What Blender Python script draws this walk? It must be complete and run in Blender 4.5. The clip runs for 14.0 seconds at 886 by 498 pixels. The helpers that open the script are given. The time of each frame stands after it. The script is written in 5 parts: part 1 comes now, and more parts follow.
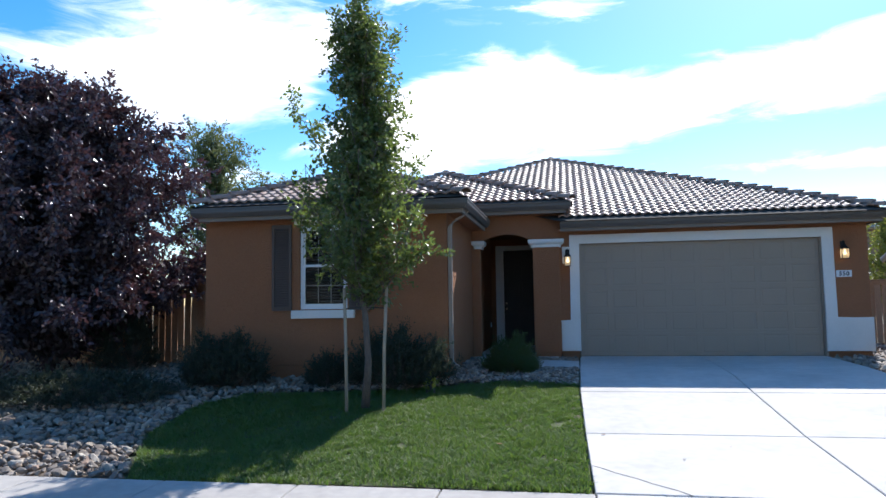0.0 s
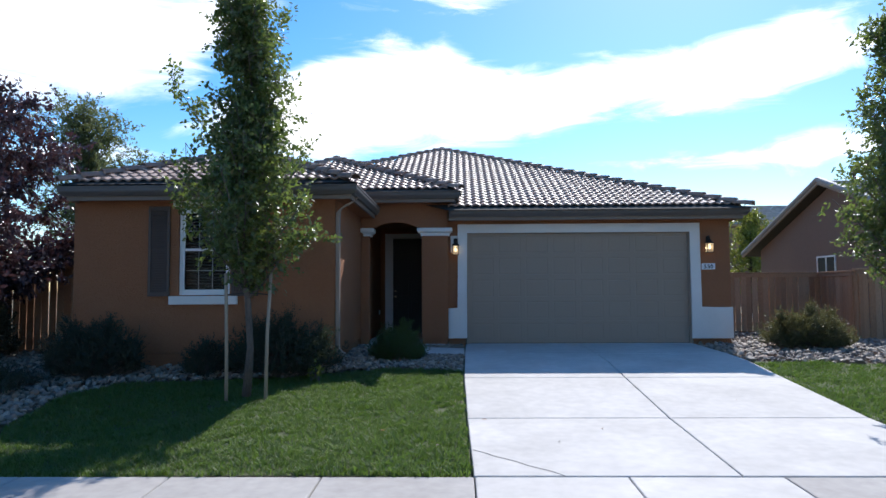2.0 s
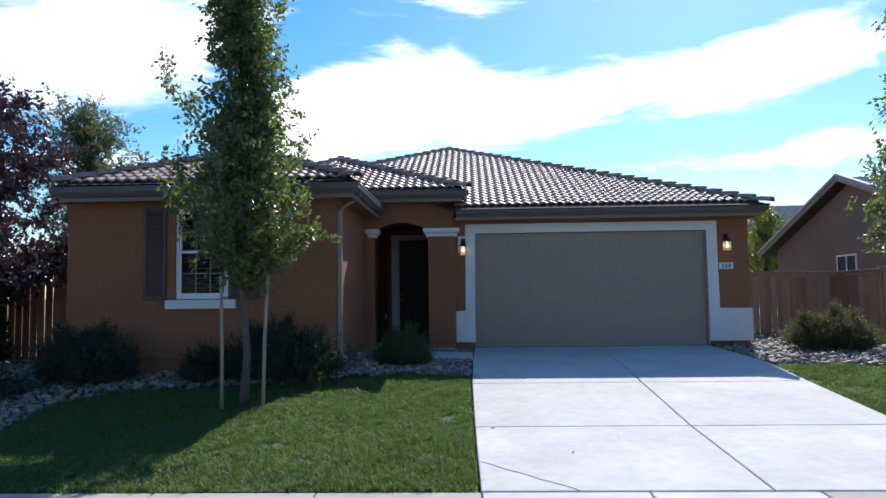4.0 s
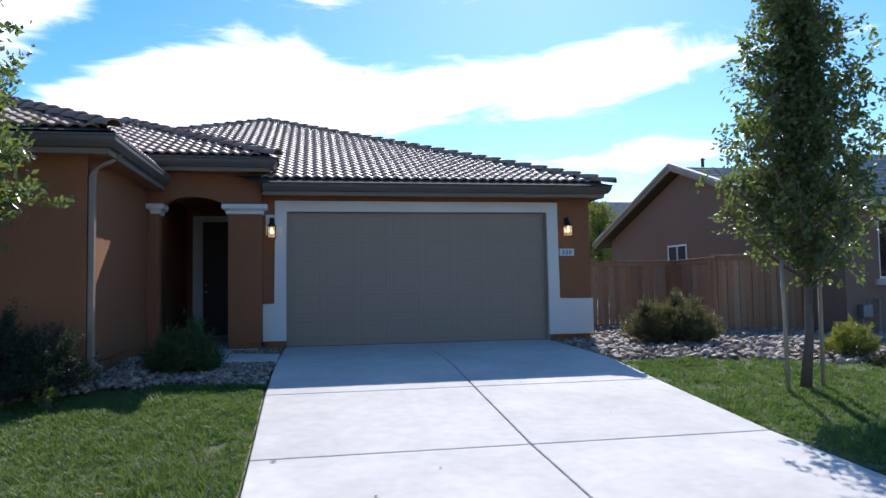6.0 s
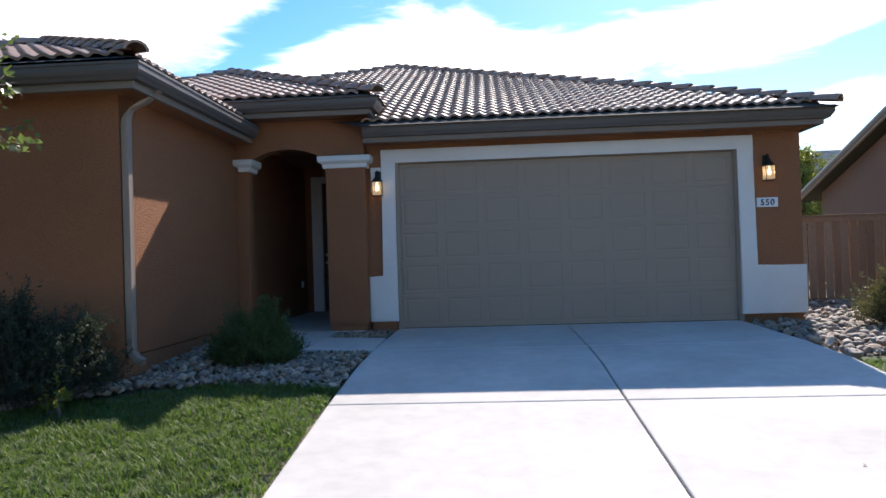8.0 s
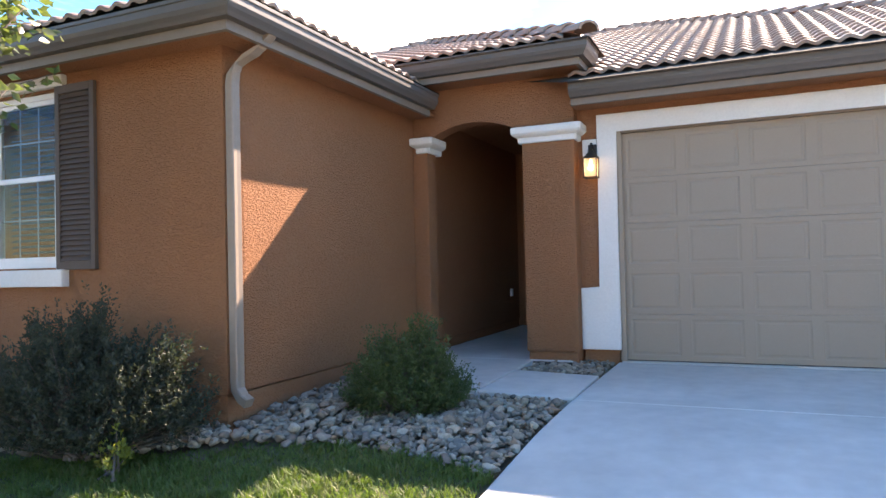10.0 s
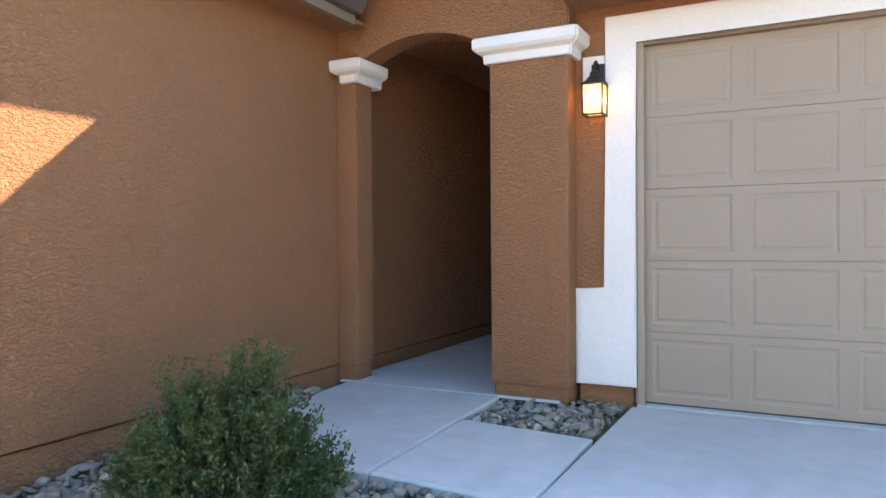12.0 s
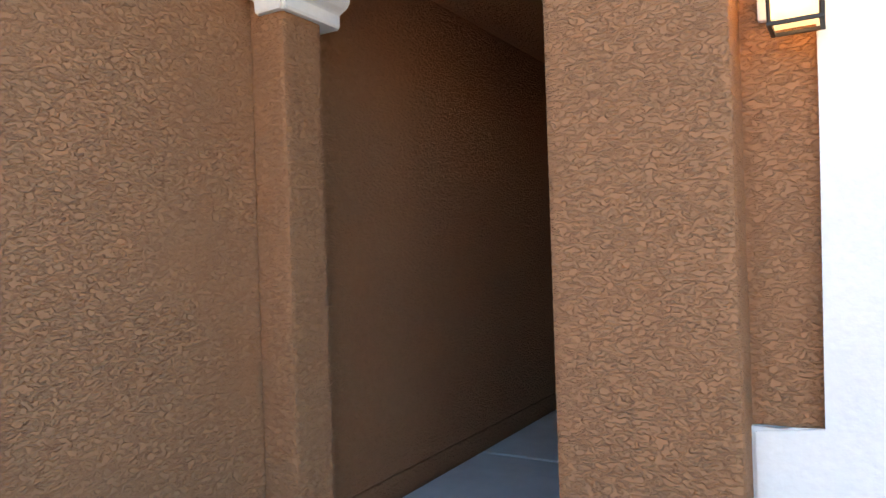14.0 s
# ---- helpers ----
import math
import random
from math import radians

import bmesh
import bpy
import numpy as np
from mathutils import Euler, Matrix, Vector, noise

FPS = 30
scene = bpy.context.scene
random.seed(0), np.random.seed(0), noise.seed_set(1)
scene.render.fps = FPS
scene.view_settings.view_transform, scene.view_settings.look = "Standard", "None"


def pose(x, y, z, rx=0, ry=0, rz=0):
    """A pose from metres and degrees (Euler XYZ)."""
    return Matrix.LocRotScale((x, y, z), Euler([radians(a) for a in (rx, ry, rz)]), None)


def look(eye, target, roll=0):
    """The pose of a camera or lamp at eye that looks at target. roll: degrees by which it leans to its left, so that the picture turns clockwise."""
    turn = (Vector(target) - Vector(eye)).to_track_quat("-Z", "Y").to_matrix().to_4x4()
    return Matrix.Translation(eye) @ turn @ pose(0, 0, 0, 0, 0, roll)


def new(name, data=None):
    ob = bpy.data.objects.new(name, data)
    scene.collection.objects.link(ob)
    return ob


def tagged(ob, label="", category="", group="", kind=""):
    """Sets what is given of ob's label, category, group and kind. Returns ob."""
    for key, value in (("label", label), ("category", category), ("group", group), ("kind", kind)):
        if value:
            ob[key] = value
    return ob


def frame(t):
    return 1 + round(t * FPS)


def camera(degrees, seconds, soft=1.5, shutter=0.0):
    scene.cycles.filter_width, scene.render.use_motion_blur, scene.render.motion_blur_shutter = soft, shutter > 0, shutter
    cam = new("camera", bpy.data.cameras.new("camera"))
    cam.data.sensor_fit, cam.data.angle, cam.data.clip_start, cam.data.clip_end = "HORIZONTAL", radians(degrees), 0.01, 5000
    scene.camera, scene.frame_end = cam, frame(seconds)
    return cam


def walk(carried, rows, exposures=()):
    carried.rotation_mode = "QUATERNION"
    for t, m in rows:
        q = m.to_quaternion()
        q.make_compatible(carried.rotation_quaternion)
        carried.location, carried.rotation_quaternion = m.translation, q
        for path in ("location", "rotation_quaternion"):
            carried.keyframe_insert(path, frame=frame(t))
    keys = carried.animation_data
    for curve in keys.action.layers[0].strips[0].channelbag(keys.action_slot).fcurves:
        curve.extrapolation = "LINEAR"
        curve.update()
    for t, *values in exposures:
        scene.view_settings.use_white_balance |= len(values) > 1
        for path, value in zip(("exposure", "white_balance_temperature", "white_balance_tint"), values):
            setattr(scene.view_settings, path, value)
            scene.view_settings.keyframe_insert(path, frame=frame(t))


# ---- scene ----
cam = camera(64.7, 14.0)
PATH = [
    (0, (-0.521, -0.414, 1.692), (-0.871, 1.549, 1.842), -0.9),
    (0.5, (-0.511, -0.397, 1.699), (-0.709, 1.588, 1.849), -0.8),
    (1, (-0.466, -0.417, 1.683), (-0.583, 1.575, 1.824), -0.4),
    (1.5, (-0.477, -0.403, 1.676), (-0.551, 1.592, 1.802), -0.3),
    (2, (-0.465, -0.396, 1.68), (-0.509, 1.6, 1.793), -0.3),
    (2.5, (-0.44, -0.381, 1.67), (-0.48, 1.616, 1.781), -0.6),
    (3, (-0.431, -0.351, 1.66), (-0.488, 1.645, 1.774), -1.2),
    (5.3, (-0.212, 1.309, 1.59), (-0.308, 3.299, 1.765), 0.0),
    (5.5, (-0.124, 1.534, 1.579), (-0.067, 3.525, 1.763), 0.3),
    (6, (0.18, 2.191, 1.527), (0.546, 4.154, 1.632), -0.9),
    (6.5, (0.448, 2.835, 1.494), (0.879, 4.788, 1.498), 0.2),
    (7, (0.678, 3.484, 1.502), (1.122, 5.434, 1.485), -0.4),
    (7.5, (0.88, 4.139, 1.473), (0.992, 6.136, 1.463), 0.8),
    (8, (1.028, 4.824, 1.51), (0.9, 6.819, 1.532), -1.8),
    (8.5, (1.032, 5.505, 1.544), (0.578, 7.452, 1.576), -1.2),
    (8.7, (1.025, 5.747, 1.549), (0.477, 7.671, 1.574), -1.5),
    (10.8, (0.965, 8.595, 1.541), (0.086, 10.391, 1.577), -0.6),
    (11, (0.909, 8.893, 1.547), (0.013, 10.681, 1.565), -0.7),
    (11.5, (0.836, 9.523, 1.55), (-0.064, 11.309, 1.548), -1.2),
    (12, (0.686, 10.147, 1.579), (-0.223, 11.929, 1.558), -0.4),
    (12.5, (0.492, 10.756, 1.651), (-0.453, 12.519, 1.61), 0.9),
    (13, (0.223, 11.358, 1.67), (-0.684, 13.14, 1.717), -1.8),
    (13.5, (-0.157, 11.915, 1.785), (-1.086, 13.686, 1.727), -2.5),
    (14, (-0.397, 12.559, 1.813), (-1.416, 14.28, 1.819), -1.9),
]
EXPOSURES = [(0.0, 0.86, 6050, 11), (0.5, 0.69, 6000, 12), (1.2, 0.6, 6000, 12), (3.2, 0.55, 6000, 12), (5.5, 0.58, 6000, 13), (7.5, 0.68, 6350, 14), (8.7, 1.42, 7000, 17), (10.8, 2.82, 8900, 24), (11.6, 3.07, 9300, 24), (12.5, 3.04, 9700, 25), (13.4, 3.2, 10000, 25), (14.0, 3.42, 9900, 25)]
walk(cam, [(t, look(eye, target, roll)) for t, eye, target, roll in PATH], EXPOSURES)

# ---- world, sun ----
SUN_DIR = Vector((0.74, 2.08, 1.92)).normalized()
world = bpy.data.worlds.new("sky")
scene.world = world
world.use_nodes = True


def build_sky(wd):
    nt = wd.node_tree
    nt.nodes.clear()
    N = nt.nodes.new
    L = nt.links.new
    out, bg = N("ShaderNodeOutputWorld"), N("ShaderNodeBackground")
    sky = N("ShaderNodeTexSky")
    sky.sky_type, sky.sun_disc = "NISHITA", False
    sky.sun_elevation, sky.sun_rotation = math.asin(SUN_DIR.z), math.atan2(SUN_DIR.x, SUN_DIR.y)
    sky.air_density, sky.dust_density, sky.ozone_density = 1.0, 0.3, 2.0
    tc, sep = N("ShaderNodeTexCoord"), N("ShaderNodeSeparateXYZ")
    L(tc.outputs["Generated"], sep.inputs[0])

    def m(op, a, b=None, c=None):
        n = N("ShaderNodeMath")
        n.operation = op
        for i, v in enumerate((a, b, c)):
            if v is None:
                continue
            if isinstance(v, (int, float)):
                n.inputs[i].default_value = v
            else:
                L(v, n.inputs[i])
        return n.outputs[0]

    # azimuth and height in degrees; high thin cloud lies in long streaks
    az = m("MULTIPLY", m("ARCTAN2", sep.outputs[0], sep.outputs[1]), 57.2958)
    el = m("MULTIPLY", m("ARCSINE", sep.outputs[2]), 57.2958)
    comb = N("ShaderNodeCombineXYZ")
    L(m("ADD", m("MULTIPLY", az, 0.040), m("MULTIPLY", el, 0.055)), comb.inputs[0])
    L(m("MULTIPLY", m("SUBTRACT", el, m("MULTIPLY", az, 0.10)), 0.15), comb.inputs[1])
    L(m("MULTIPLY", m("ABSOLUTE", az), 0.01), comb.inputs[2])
    big, fine = N("ShaderNodeTexNoise"), N("ShaderNodeTexNoise")
    big.inputs["Scale"].default_value, big.inputs["Detail"].default_value = 1.3, 3.0
    big.inputs["Distortion"].default_value = 0.5
    fine.inputs["Scale"].default_value, fine.inputs["Detail"].default_value = 3.2, 9.0
    fine.inputs["Roughness"].default_value, fine.inputs["Distortion"].default_value = 0.62, 0.9
    L(comb.outputs[0], big.inputs["Vector"])
    L(comb.outputs[0], fine.inputs["Vector"])
    noise_sum = m("ADD", m("MULTIPLY", big.outputs["Fac"], 0.45), m("MULTIPLY", fine.outputs["Fac"], 0.55))

    def smooth(v, lo, hi):
        n = N("ShaderNodeMapRange")
        n.interpolation_type = "SMOOTHSTEP"
        n.inputs["From Min"].default_value, n.inputs["From Max"].default_value = lo, hi
        L(v, n.inputs["Value"])
        return n.outputs[0]

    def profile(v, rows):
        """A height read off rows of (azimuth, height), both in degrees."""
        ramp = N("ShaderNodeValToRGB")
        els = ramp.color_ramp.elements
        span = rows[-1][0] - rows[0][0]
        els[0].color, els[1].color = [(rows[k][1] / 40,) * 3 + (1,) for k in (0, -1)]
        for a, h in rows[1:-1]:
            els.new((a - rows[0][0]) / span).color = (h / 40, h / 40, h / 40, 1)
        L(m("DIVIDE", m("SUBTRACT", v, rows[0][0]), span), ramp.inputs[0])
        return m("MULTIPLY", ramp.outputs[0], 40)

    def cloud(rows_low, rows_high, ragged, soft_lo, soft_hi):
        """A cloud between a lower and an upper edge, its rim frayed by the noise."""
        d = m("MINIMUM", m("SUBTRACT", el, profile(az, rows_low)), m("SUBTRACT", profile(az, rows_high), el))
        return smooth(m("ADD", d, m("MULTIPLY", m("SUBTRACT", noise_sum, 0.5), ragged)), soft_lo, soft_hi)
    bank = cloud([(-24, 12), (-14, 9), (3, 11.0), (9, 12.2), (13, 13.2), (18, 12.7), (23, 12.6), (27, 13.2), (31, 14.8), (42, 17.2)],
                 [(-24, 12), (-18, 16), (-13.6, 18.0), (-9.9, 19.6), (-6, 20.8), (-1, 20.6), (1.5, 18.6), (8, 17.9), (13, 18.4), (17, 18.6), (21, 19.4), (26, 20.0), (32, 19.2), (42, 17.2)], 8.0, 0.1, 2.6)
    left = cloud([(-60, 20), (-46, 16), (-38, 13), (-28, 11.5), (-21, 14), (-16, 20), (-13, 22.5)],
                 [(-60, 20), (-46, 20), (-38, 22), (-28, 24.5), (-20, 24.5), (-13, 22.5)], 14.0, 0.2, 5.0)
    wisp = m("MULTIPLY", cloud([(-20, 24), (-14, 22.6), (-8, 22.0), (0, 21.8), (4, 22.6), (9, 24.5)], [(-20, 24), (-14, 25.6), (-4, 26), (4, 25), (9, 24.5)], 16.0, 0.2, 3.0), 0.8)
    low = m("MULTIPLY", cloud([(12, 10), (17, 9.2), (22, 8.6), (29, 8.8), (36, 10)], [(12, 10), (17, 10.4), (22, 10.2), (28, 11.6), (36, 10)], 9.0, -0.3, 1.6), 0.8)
    # stray cloud, thickened overhead out of view to add neutral fill light
    stray_and_fill = smooth(m("ADD", noise_sum, m("MULTIPLY", smooth(el, 27, 42), 0.075)), *CLOUD_RANGE)
    cover = m("MAXIMUM", m("MAXIMUM", bank, left), m("MAXIMUM", m("MAXIMUM", wisp, low), stray_and_fill))
    deep = N("ShaderNodeHueSaturation")
    deep.inputs["Saturation"].default_value = 1.42
    L(sky.outputs[0], deep.inputs["Color"])
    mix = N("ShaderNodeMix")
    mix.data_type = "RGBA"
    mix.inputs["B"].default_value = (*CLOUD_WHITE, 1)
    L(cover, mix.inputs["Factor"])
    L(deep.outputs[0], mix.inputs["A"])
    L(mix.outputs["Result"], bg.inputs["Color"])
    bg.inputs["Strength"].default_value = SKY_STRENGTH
    L(bg.outputs[0], out.inputs[0])


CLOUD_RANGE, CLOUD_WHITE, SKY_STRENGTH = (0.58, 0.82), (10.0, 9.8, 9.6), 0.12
build_sky(world)

sun_data = bpy.data.lights.new("sun", "SUN")
sun_data.energy, sun_data.angle, sun_data.color = 4.5, radians(0.53), (1.0, 0.95, 0.87)
sun = new("sun", sun_data)
sun.matrix_world = look(SUN_DIR * 60, (0, 0, 0))

# ---- materials ----


def material(name, colour, other=None, rough=0.8, metal=0.0, big=1.2, small=18.0, amount=0.5, grain=0.12,
             bump=0.0, bump_scale=60.0, bump_dist=0.01, pieces=0.0, spec=0.5, streak=None, third=None, knock=False):
    """Colour that drifts between two tones at a large scale, a fine grain over it, and a fine relief."""
    mat = bpy.data.materials.new(name)
    mat.use_nodes = True
    nt = mat.node_tree
    N, L = nt.nodes.new, nt.links.new
    b = nt.nodes["Principled BSDF"]
    b.inputs["Roughness"].default_value, b.inputs["Metallic"].default_value = rough, metal
    b.inputs["Specular IOR Level"].default_value = spec
    other = other or tuple(c * 0.72 for c in colour)
    geo = N("ShaderNodeNewGeometry")
    vec = geo.outputs["Position"]
    if streak:
        mp = N("ShaderNodeMapping")
        mp.inputs["Scale"].default_value = streak
        L(vec, mp.inputs[0])
        vec = mp.outputs[0]
    n1, n2 = N("ShaderNodeTexNoise"), N("ShaderNodeTexNoise")
    n1.inputs["Scale"].default_value, n1.inputs["Detail"].default_value = big, 5
    n2.inputs["Scale"].default_value, n2.inputs["Detail"].default_value = small, 4
    L(vec, n1.inputs["Vector"])
    L(vec, n2.inputs["Vector"])
    r = N("ShaderNodeMapRange")
    r.inputs["From Min"].default_value, r.inputs["From Max"].default_value = 0.5 - 0.28, 0.5 + 0.28
    r.inputs["To Max"].default_value = amount * 2
    L(n1.outputs["Fac"], r.inputs["Value"])
    mx = N("ShaderNodeMix")
    mx.data_type = "RGBA"
    mx.inputs["A"].default_value, mx.inputs["B"].default_value = (*colour, 1), (*other, 1)
    L(r.outputs[0], mx.inputs["Factor"])
    col = mx.outputs["Result"]
    if third:
        info = N("ShaderNodeObjectInfo")
        add = N("ShaderNodeMath")
        add.operation = "ADD"
        L(info.outputs["Random"], add.inputs[0])
        L(geo.outputs["Random Per Island"], add.inputs[1])
        fr = N("ShaderNodeMath")
        fr.operation = "FRACT"
        L(add.outputs[0], fr.inputs[0])
        ramp = N("ShaderNodeValToRGB")
        ramp.color_ramp.interpolation = "LINEAR"
        els = ramp.color_ramp.elements
        els[0].color, els[1].color = (*third[0], 1), (*third[-1], 1)
        for i, c in enumerate(third[1:-1]):
            els.new((i + 1) / (len(third) - 1)).color = (*c, 1)
        L(fr.outputs[0], ramp.inputs[0])
        m3 = N("ShaderNodeMix")
        m3.data_type = "RGBA"
        m3.inputs["Factor"].default_value = pieces
        L(col, m3.inputs["A"])
        L(ramp.outputs[0], m3.inputs["B"])
        col = m3.outputs["Result"]
    hsv = N("ShaderNodeHueSaturation")
    g = N("ShaderNodeMapRange")
    g.inputs["From Min"].default_value, g.inputs["From Max"].default_value = 0.25, 0.75
    g.inputs["To Min"].default_value, g.inputs["To Max"].default_value = 1 - grain, 1 + grain
    L(n2.outputs["Fac"], g.inputs["Value"])
    L(g.outputs[0], hsv.inputs["Value"])
    L(col, hsv.inputs["Color"])
    L(hsv.outputs[0], b.inputs["Base Color"])
    if bump:
        n3 = N("ShaderNodeTexNoise")
        n3.inputs["Scale"].default_value, n3.inputs["Detail"].default_value = bump_scale, 3
        L(vec, n3.inputs["Vector"])
        bp = N("ShaderNodeBump")
        bp.inputs["Strength"].default_value, bp.inputs["Distance"].default_value = bump, bump_dist
        high = n3.outputs["Fac"]
        if knock:
            # trowelled plateaus with sharp edges over a finer sand
            n3.inputs["Detail"].default_value, n3.inputs["Distortion"].default_value = 4, 0.7
            mk = N("ShaderNodeMapping")
            mk.inputs["Scale"].default_value = (1, 1, 2.0)
            L(geo.outputs["Position"], mk.inputs[0])
            L(mk.outputs[0], n3.inputs["Vector"])
            kr = N("ShaderNodeMapRange")
            kr.interpolation_type = "SMOOTHSTEP"
            kr.inputs["From Min"].default_value, kr.inputs["From Max"].default_value = 0.43, 0.60
            L(high, kr.inputs["Value"])
            high = kr.outputs[0]
        L(high, bp.inputs["Height"])
        L(bp.outputs[0], b.inputs["Normal"])
    return mat


def leaf_material(name, tones, through_tone, rough=0.45, glow=0.35, dry=None):
    """Leaves: a tone to each leaf, and light that passes through the blade."""
    mat = bpy.data.materials.new(name)
    mat.use_nodes = True
    nt = mat.node_tree
    N, L = nt.nodes.new, nt.links.new
    b, out = nt.nodes["Principled BSDF"], nt.nodes["Material Output"]
    geo, ramp = N("ShaderNodeNewGeometry"), N("ShaderNodeValToRGB")
    els = ramp.color_ramp.elements
    els[0].color, els[1].color = (*tones[0], 1), (*tones[-1], 1)
    for i, c in enumerate(tones[1:-1]):
        els.new((i + 1) / (len(tones) - 1)).color = (*c, 1)
    L(geo.outputs["Random Per Island"], ramp.inputs[0])
    col = ramp.outputs[0]
    if dry:
        # worn, straw-coloured patches
        nz, mr, mx = N("ShaderNodeTexNoise"), N("ShaderNodeMapRange"), N("ShaderNodeMix")
        nz.inputs["Scale"].default_value, nz.inputs["Detail"].default_value = 1.7, 5
        nz.inputs["Roughness"].default_value = 0.65
        L(geo.outputs["Position"], nz.inputs["Vector"])
        mr.inputs["From Min"].default_value, mr.inputs["From Max"].default_value = 0.52, 0.74
        mr.inputs["To Max"].default_value = 0.65
        L(nz.outputs["Fac"], mr.inputs["Value"])
        mx.data_type = "RGBA"
        mx.inputs["B"].default_value = (*dry, 1)
        L(mr.outputs[0], mx.inputs["Factor"])
        L(col, mx.inputs["A"])
        col = mx.outputs["Result"]
    L(col, b.inputs["Base Color"])
    b.inputs["Roughness"].default_value = rough
    t, mix = N("ShaderNodeBsdfTranslucent"), N("ShaderNodeMixShader")
    t.inputs["Color"].default_value = (*through_tone, 1)
    mix.inputs[0].default_value = glow
    L(b.outputs[0], mix.inputs[1])
    L(t.outputs[0], mix.inputs[2])
    L(mix.outputs[0], out.inputs["Surface"])
    return mat


STUCCO = material("stucco", (0.366, 0.163, 0.082), (0.314, 0.138, 0.068), 0.92, big=0.7, small=30, amount=0.4, grain=0.05, bump=0.95, bump_scale=36, bump_dist=0.008, spec=0.2, knock=True)
TRIM = material("trim_stucco", (0.74, 0.715, 0.68), (0.66, 0.635, 0.59), 0.85, big=1.5, small=40, amount=0.4, grain=0.04, bump=0.35, bump_scale=55, bump_dist=0.006, spec=0.3)
GUTTER = material("gutter_paint", (0.115, 0.098, 0.088), (0.095, 0.082, 0.074), 0.5, big=2, small=30, amount=0.4, grain=0.05)
FASCIA = material("fascia_paint", (0.225, 0.18, 0.145), (0.19, 0.15, 0.12), 0.7, big=2, small=30, grain=0.05)
SPOUT = material("downspout_paint", (0.30, 0.225, 0.175), (0.26, 0.20, 0.155), 0.5, big=2, small=30, grain=0.05)
TILE = material("roof_tile_clay", (0.34, 0.215, 0.16), (0.27, 0.165, 0.12), 0.58, big=1.5, small=35, amount=0.5, grain=0.15, bump=0.3, bump_scale=90, bump_dist=0.004,
                pieces=0.6, third=[(0.37, 0.215, 0.155), (0.28, 0.175, 0.13), (0.41, 0.30, 0.235), (0.32, 0.18, 0.125), (0.36, 0.255, 0.20)], spec=0.6)
DECK = material("roof_underlay", (0.05, 0.045, 0.04), rough=0.95)
DOORP = material("garage_door_paint", (0.324, 0.248, 0.184), (0.302, 0.230, 0.171), 0.6, big=0.8, small=60, amount=0.5, grain=0.03, bump=0.08, bump_scale=220, bump_dist=0.002)
CONCRETE = material("concrete", (0.60, 0.568, 0.528), (0.44, 0.414, 0.38), 0.85, big=1.1, small=7, amount=0.5, grain=0.08, bump=0.15, bump_scale=120, bump_dist=0.003, spec=0.3)
OLDCONCRETE = material("old_concrete", (0.43, 0.40, 0.365), (0.33, 0.30, 0.27), 0.9, big=0.9, small=9, amount=0.5, grain=0.1, bump=0.2, bump_scale=120, bump_dist=0.003, spec=0.3)
CUTLINE = material("pale_joint_line", (0.72, 0.69, 0.65), (0.66, 0.63, 0.58), 0.9, grain=0.05)
ASPHALT = material("asphalt", (0.10, 0.098, 0.095), (0.08, 0.078, 0.075), 0.9, big=0.6, small=90, grain=0.25, bump=0.4, bump_scale=180, bump_dist=0.006)
SOIL = material("soil", (0.14, 0.105, 0.075), (0.09, 0.07, 0.05), 0.95, big=1.5, small=25, grain=0.2, bump=0.5, bump_scale=40, bump_dist=0.02)
DRYLAND = material("dry_ground", (0.22, 0.18, 0.12), (0.13, 0.14, 0.07), 0.95, big=0.05, small=1.5, grain=0.2)
TURF = material("turf_soil", (0.05, 0.075, 0.02), (0.09, 0.085, 0.035), 0.95, big=1.0, small=30, grain=0.3)
ROCK = material("river_rock", (0.25, 0.195, 0.15), (0.17, 0.135, 0.108), 0.75, big=9, small=60, amount=0.4, grain=0.2, bump=0.4, bump_scale=70, bump_dist=0.004,
                pieces=0.85, third=[(0.24, 0.195, 0.155), (0.105, 0.085, 0.07), (0.33, 0.255, 0.18), (0.17, 0.135, 0.11), (0.46, 0.40, 0.32), (0.28, 0.165, 0.10), (0.25, 0.205, 0.17), (0.12, 0.10, 0.085), (0.38, 0.31, 0.24), (0.19, 0.15, 0.12)])
WOOD = material("fence_wood", (0.403, 0.211, 0.111), (0.269, 0.137, 0.072), 0.85, big=2.5, small=30, amount=0.5, grain=0.25, bump=0.4, bump_scale=30, bump_dist=0.006, streak=(4, 4, 0.5),
                pieces=0.6, third=[(0.515, 0.294, 0.162), (0.280, 0.147, 0.081), (0.538, 0.353, 0.221), (0.370, 0.191, 0.102), (0.448, 0.245, 0.128)])
STAKE = material("stake_wood", (0.40, 0.31, 0.22), (0.30, 0.23, 0.165), 0.85, big=3, small=30, grain=0.15, streak=(6, 6, 0.6))
BARK = material("bark", (0.165, 0.13, 0.105), (0.09, 0.07, 0.058), 0.95, big=4, small=40, grain=0.25, bump=0.6, bump_scale=25, bump_dist=0.01, streak=(1, 1, 0.35))
DARKBARK = material("dark_bark", (0.07, 0.05, 0.045), (0.04, 0.03, 0.028), 0.95, big=4, small=40, grain=0.25, bump=0.6, bump_scale=25, bump_dist=0.01, streak=(1, 1, 0.35))
SHUTTER = material("shutter_paint", (0.10, 0.068, 0.052), (0.085, 0.058, 0.045), 0.7, big=2, small=40, grain=0.06)
GRID = material("window_grid", (0.34, 0.33, 0.33), (0.3, 0.29, 0.29), 0.5, grain=0.02)
VINYL = material("white_vinyl", (0.74, 0.73, 0.72), (0.68, 0.67, 0.66), 0.4, big=2, small=30, amount=0.3, grain=0.02)
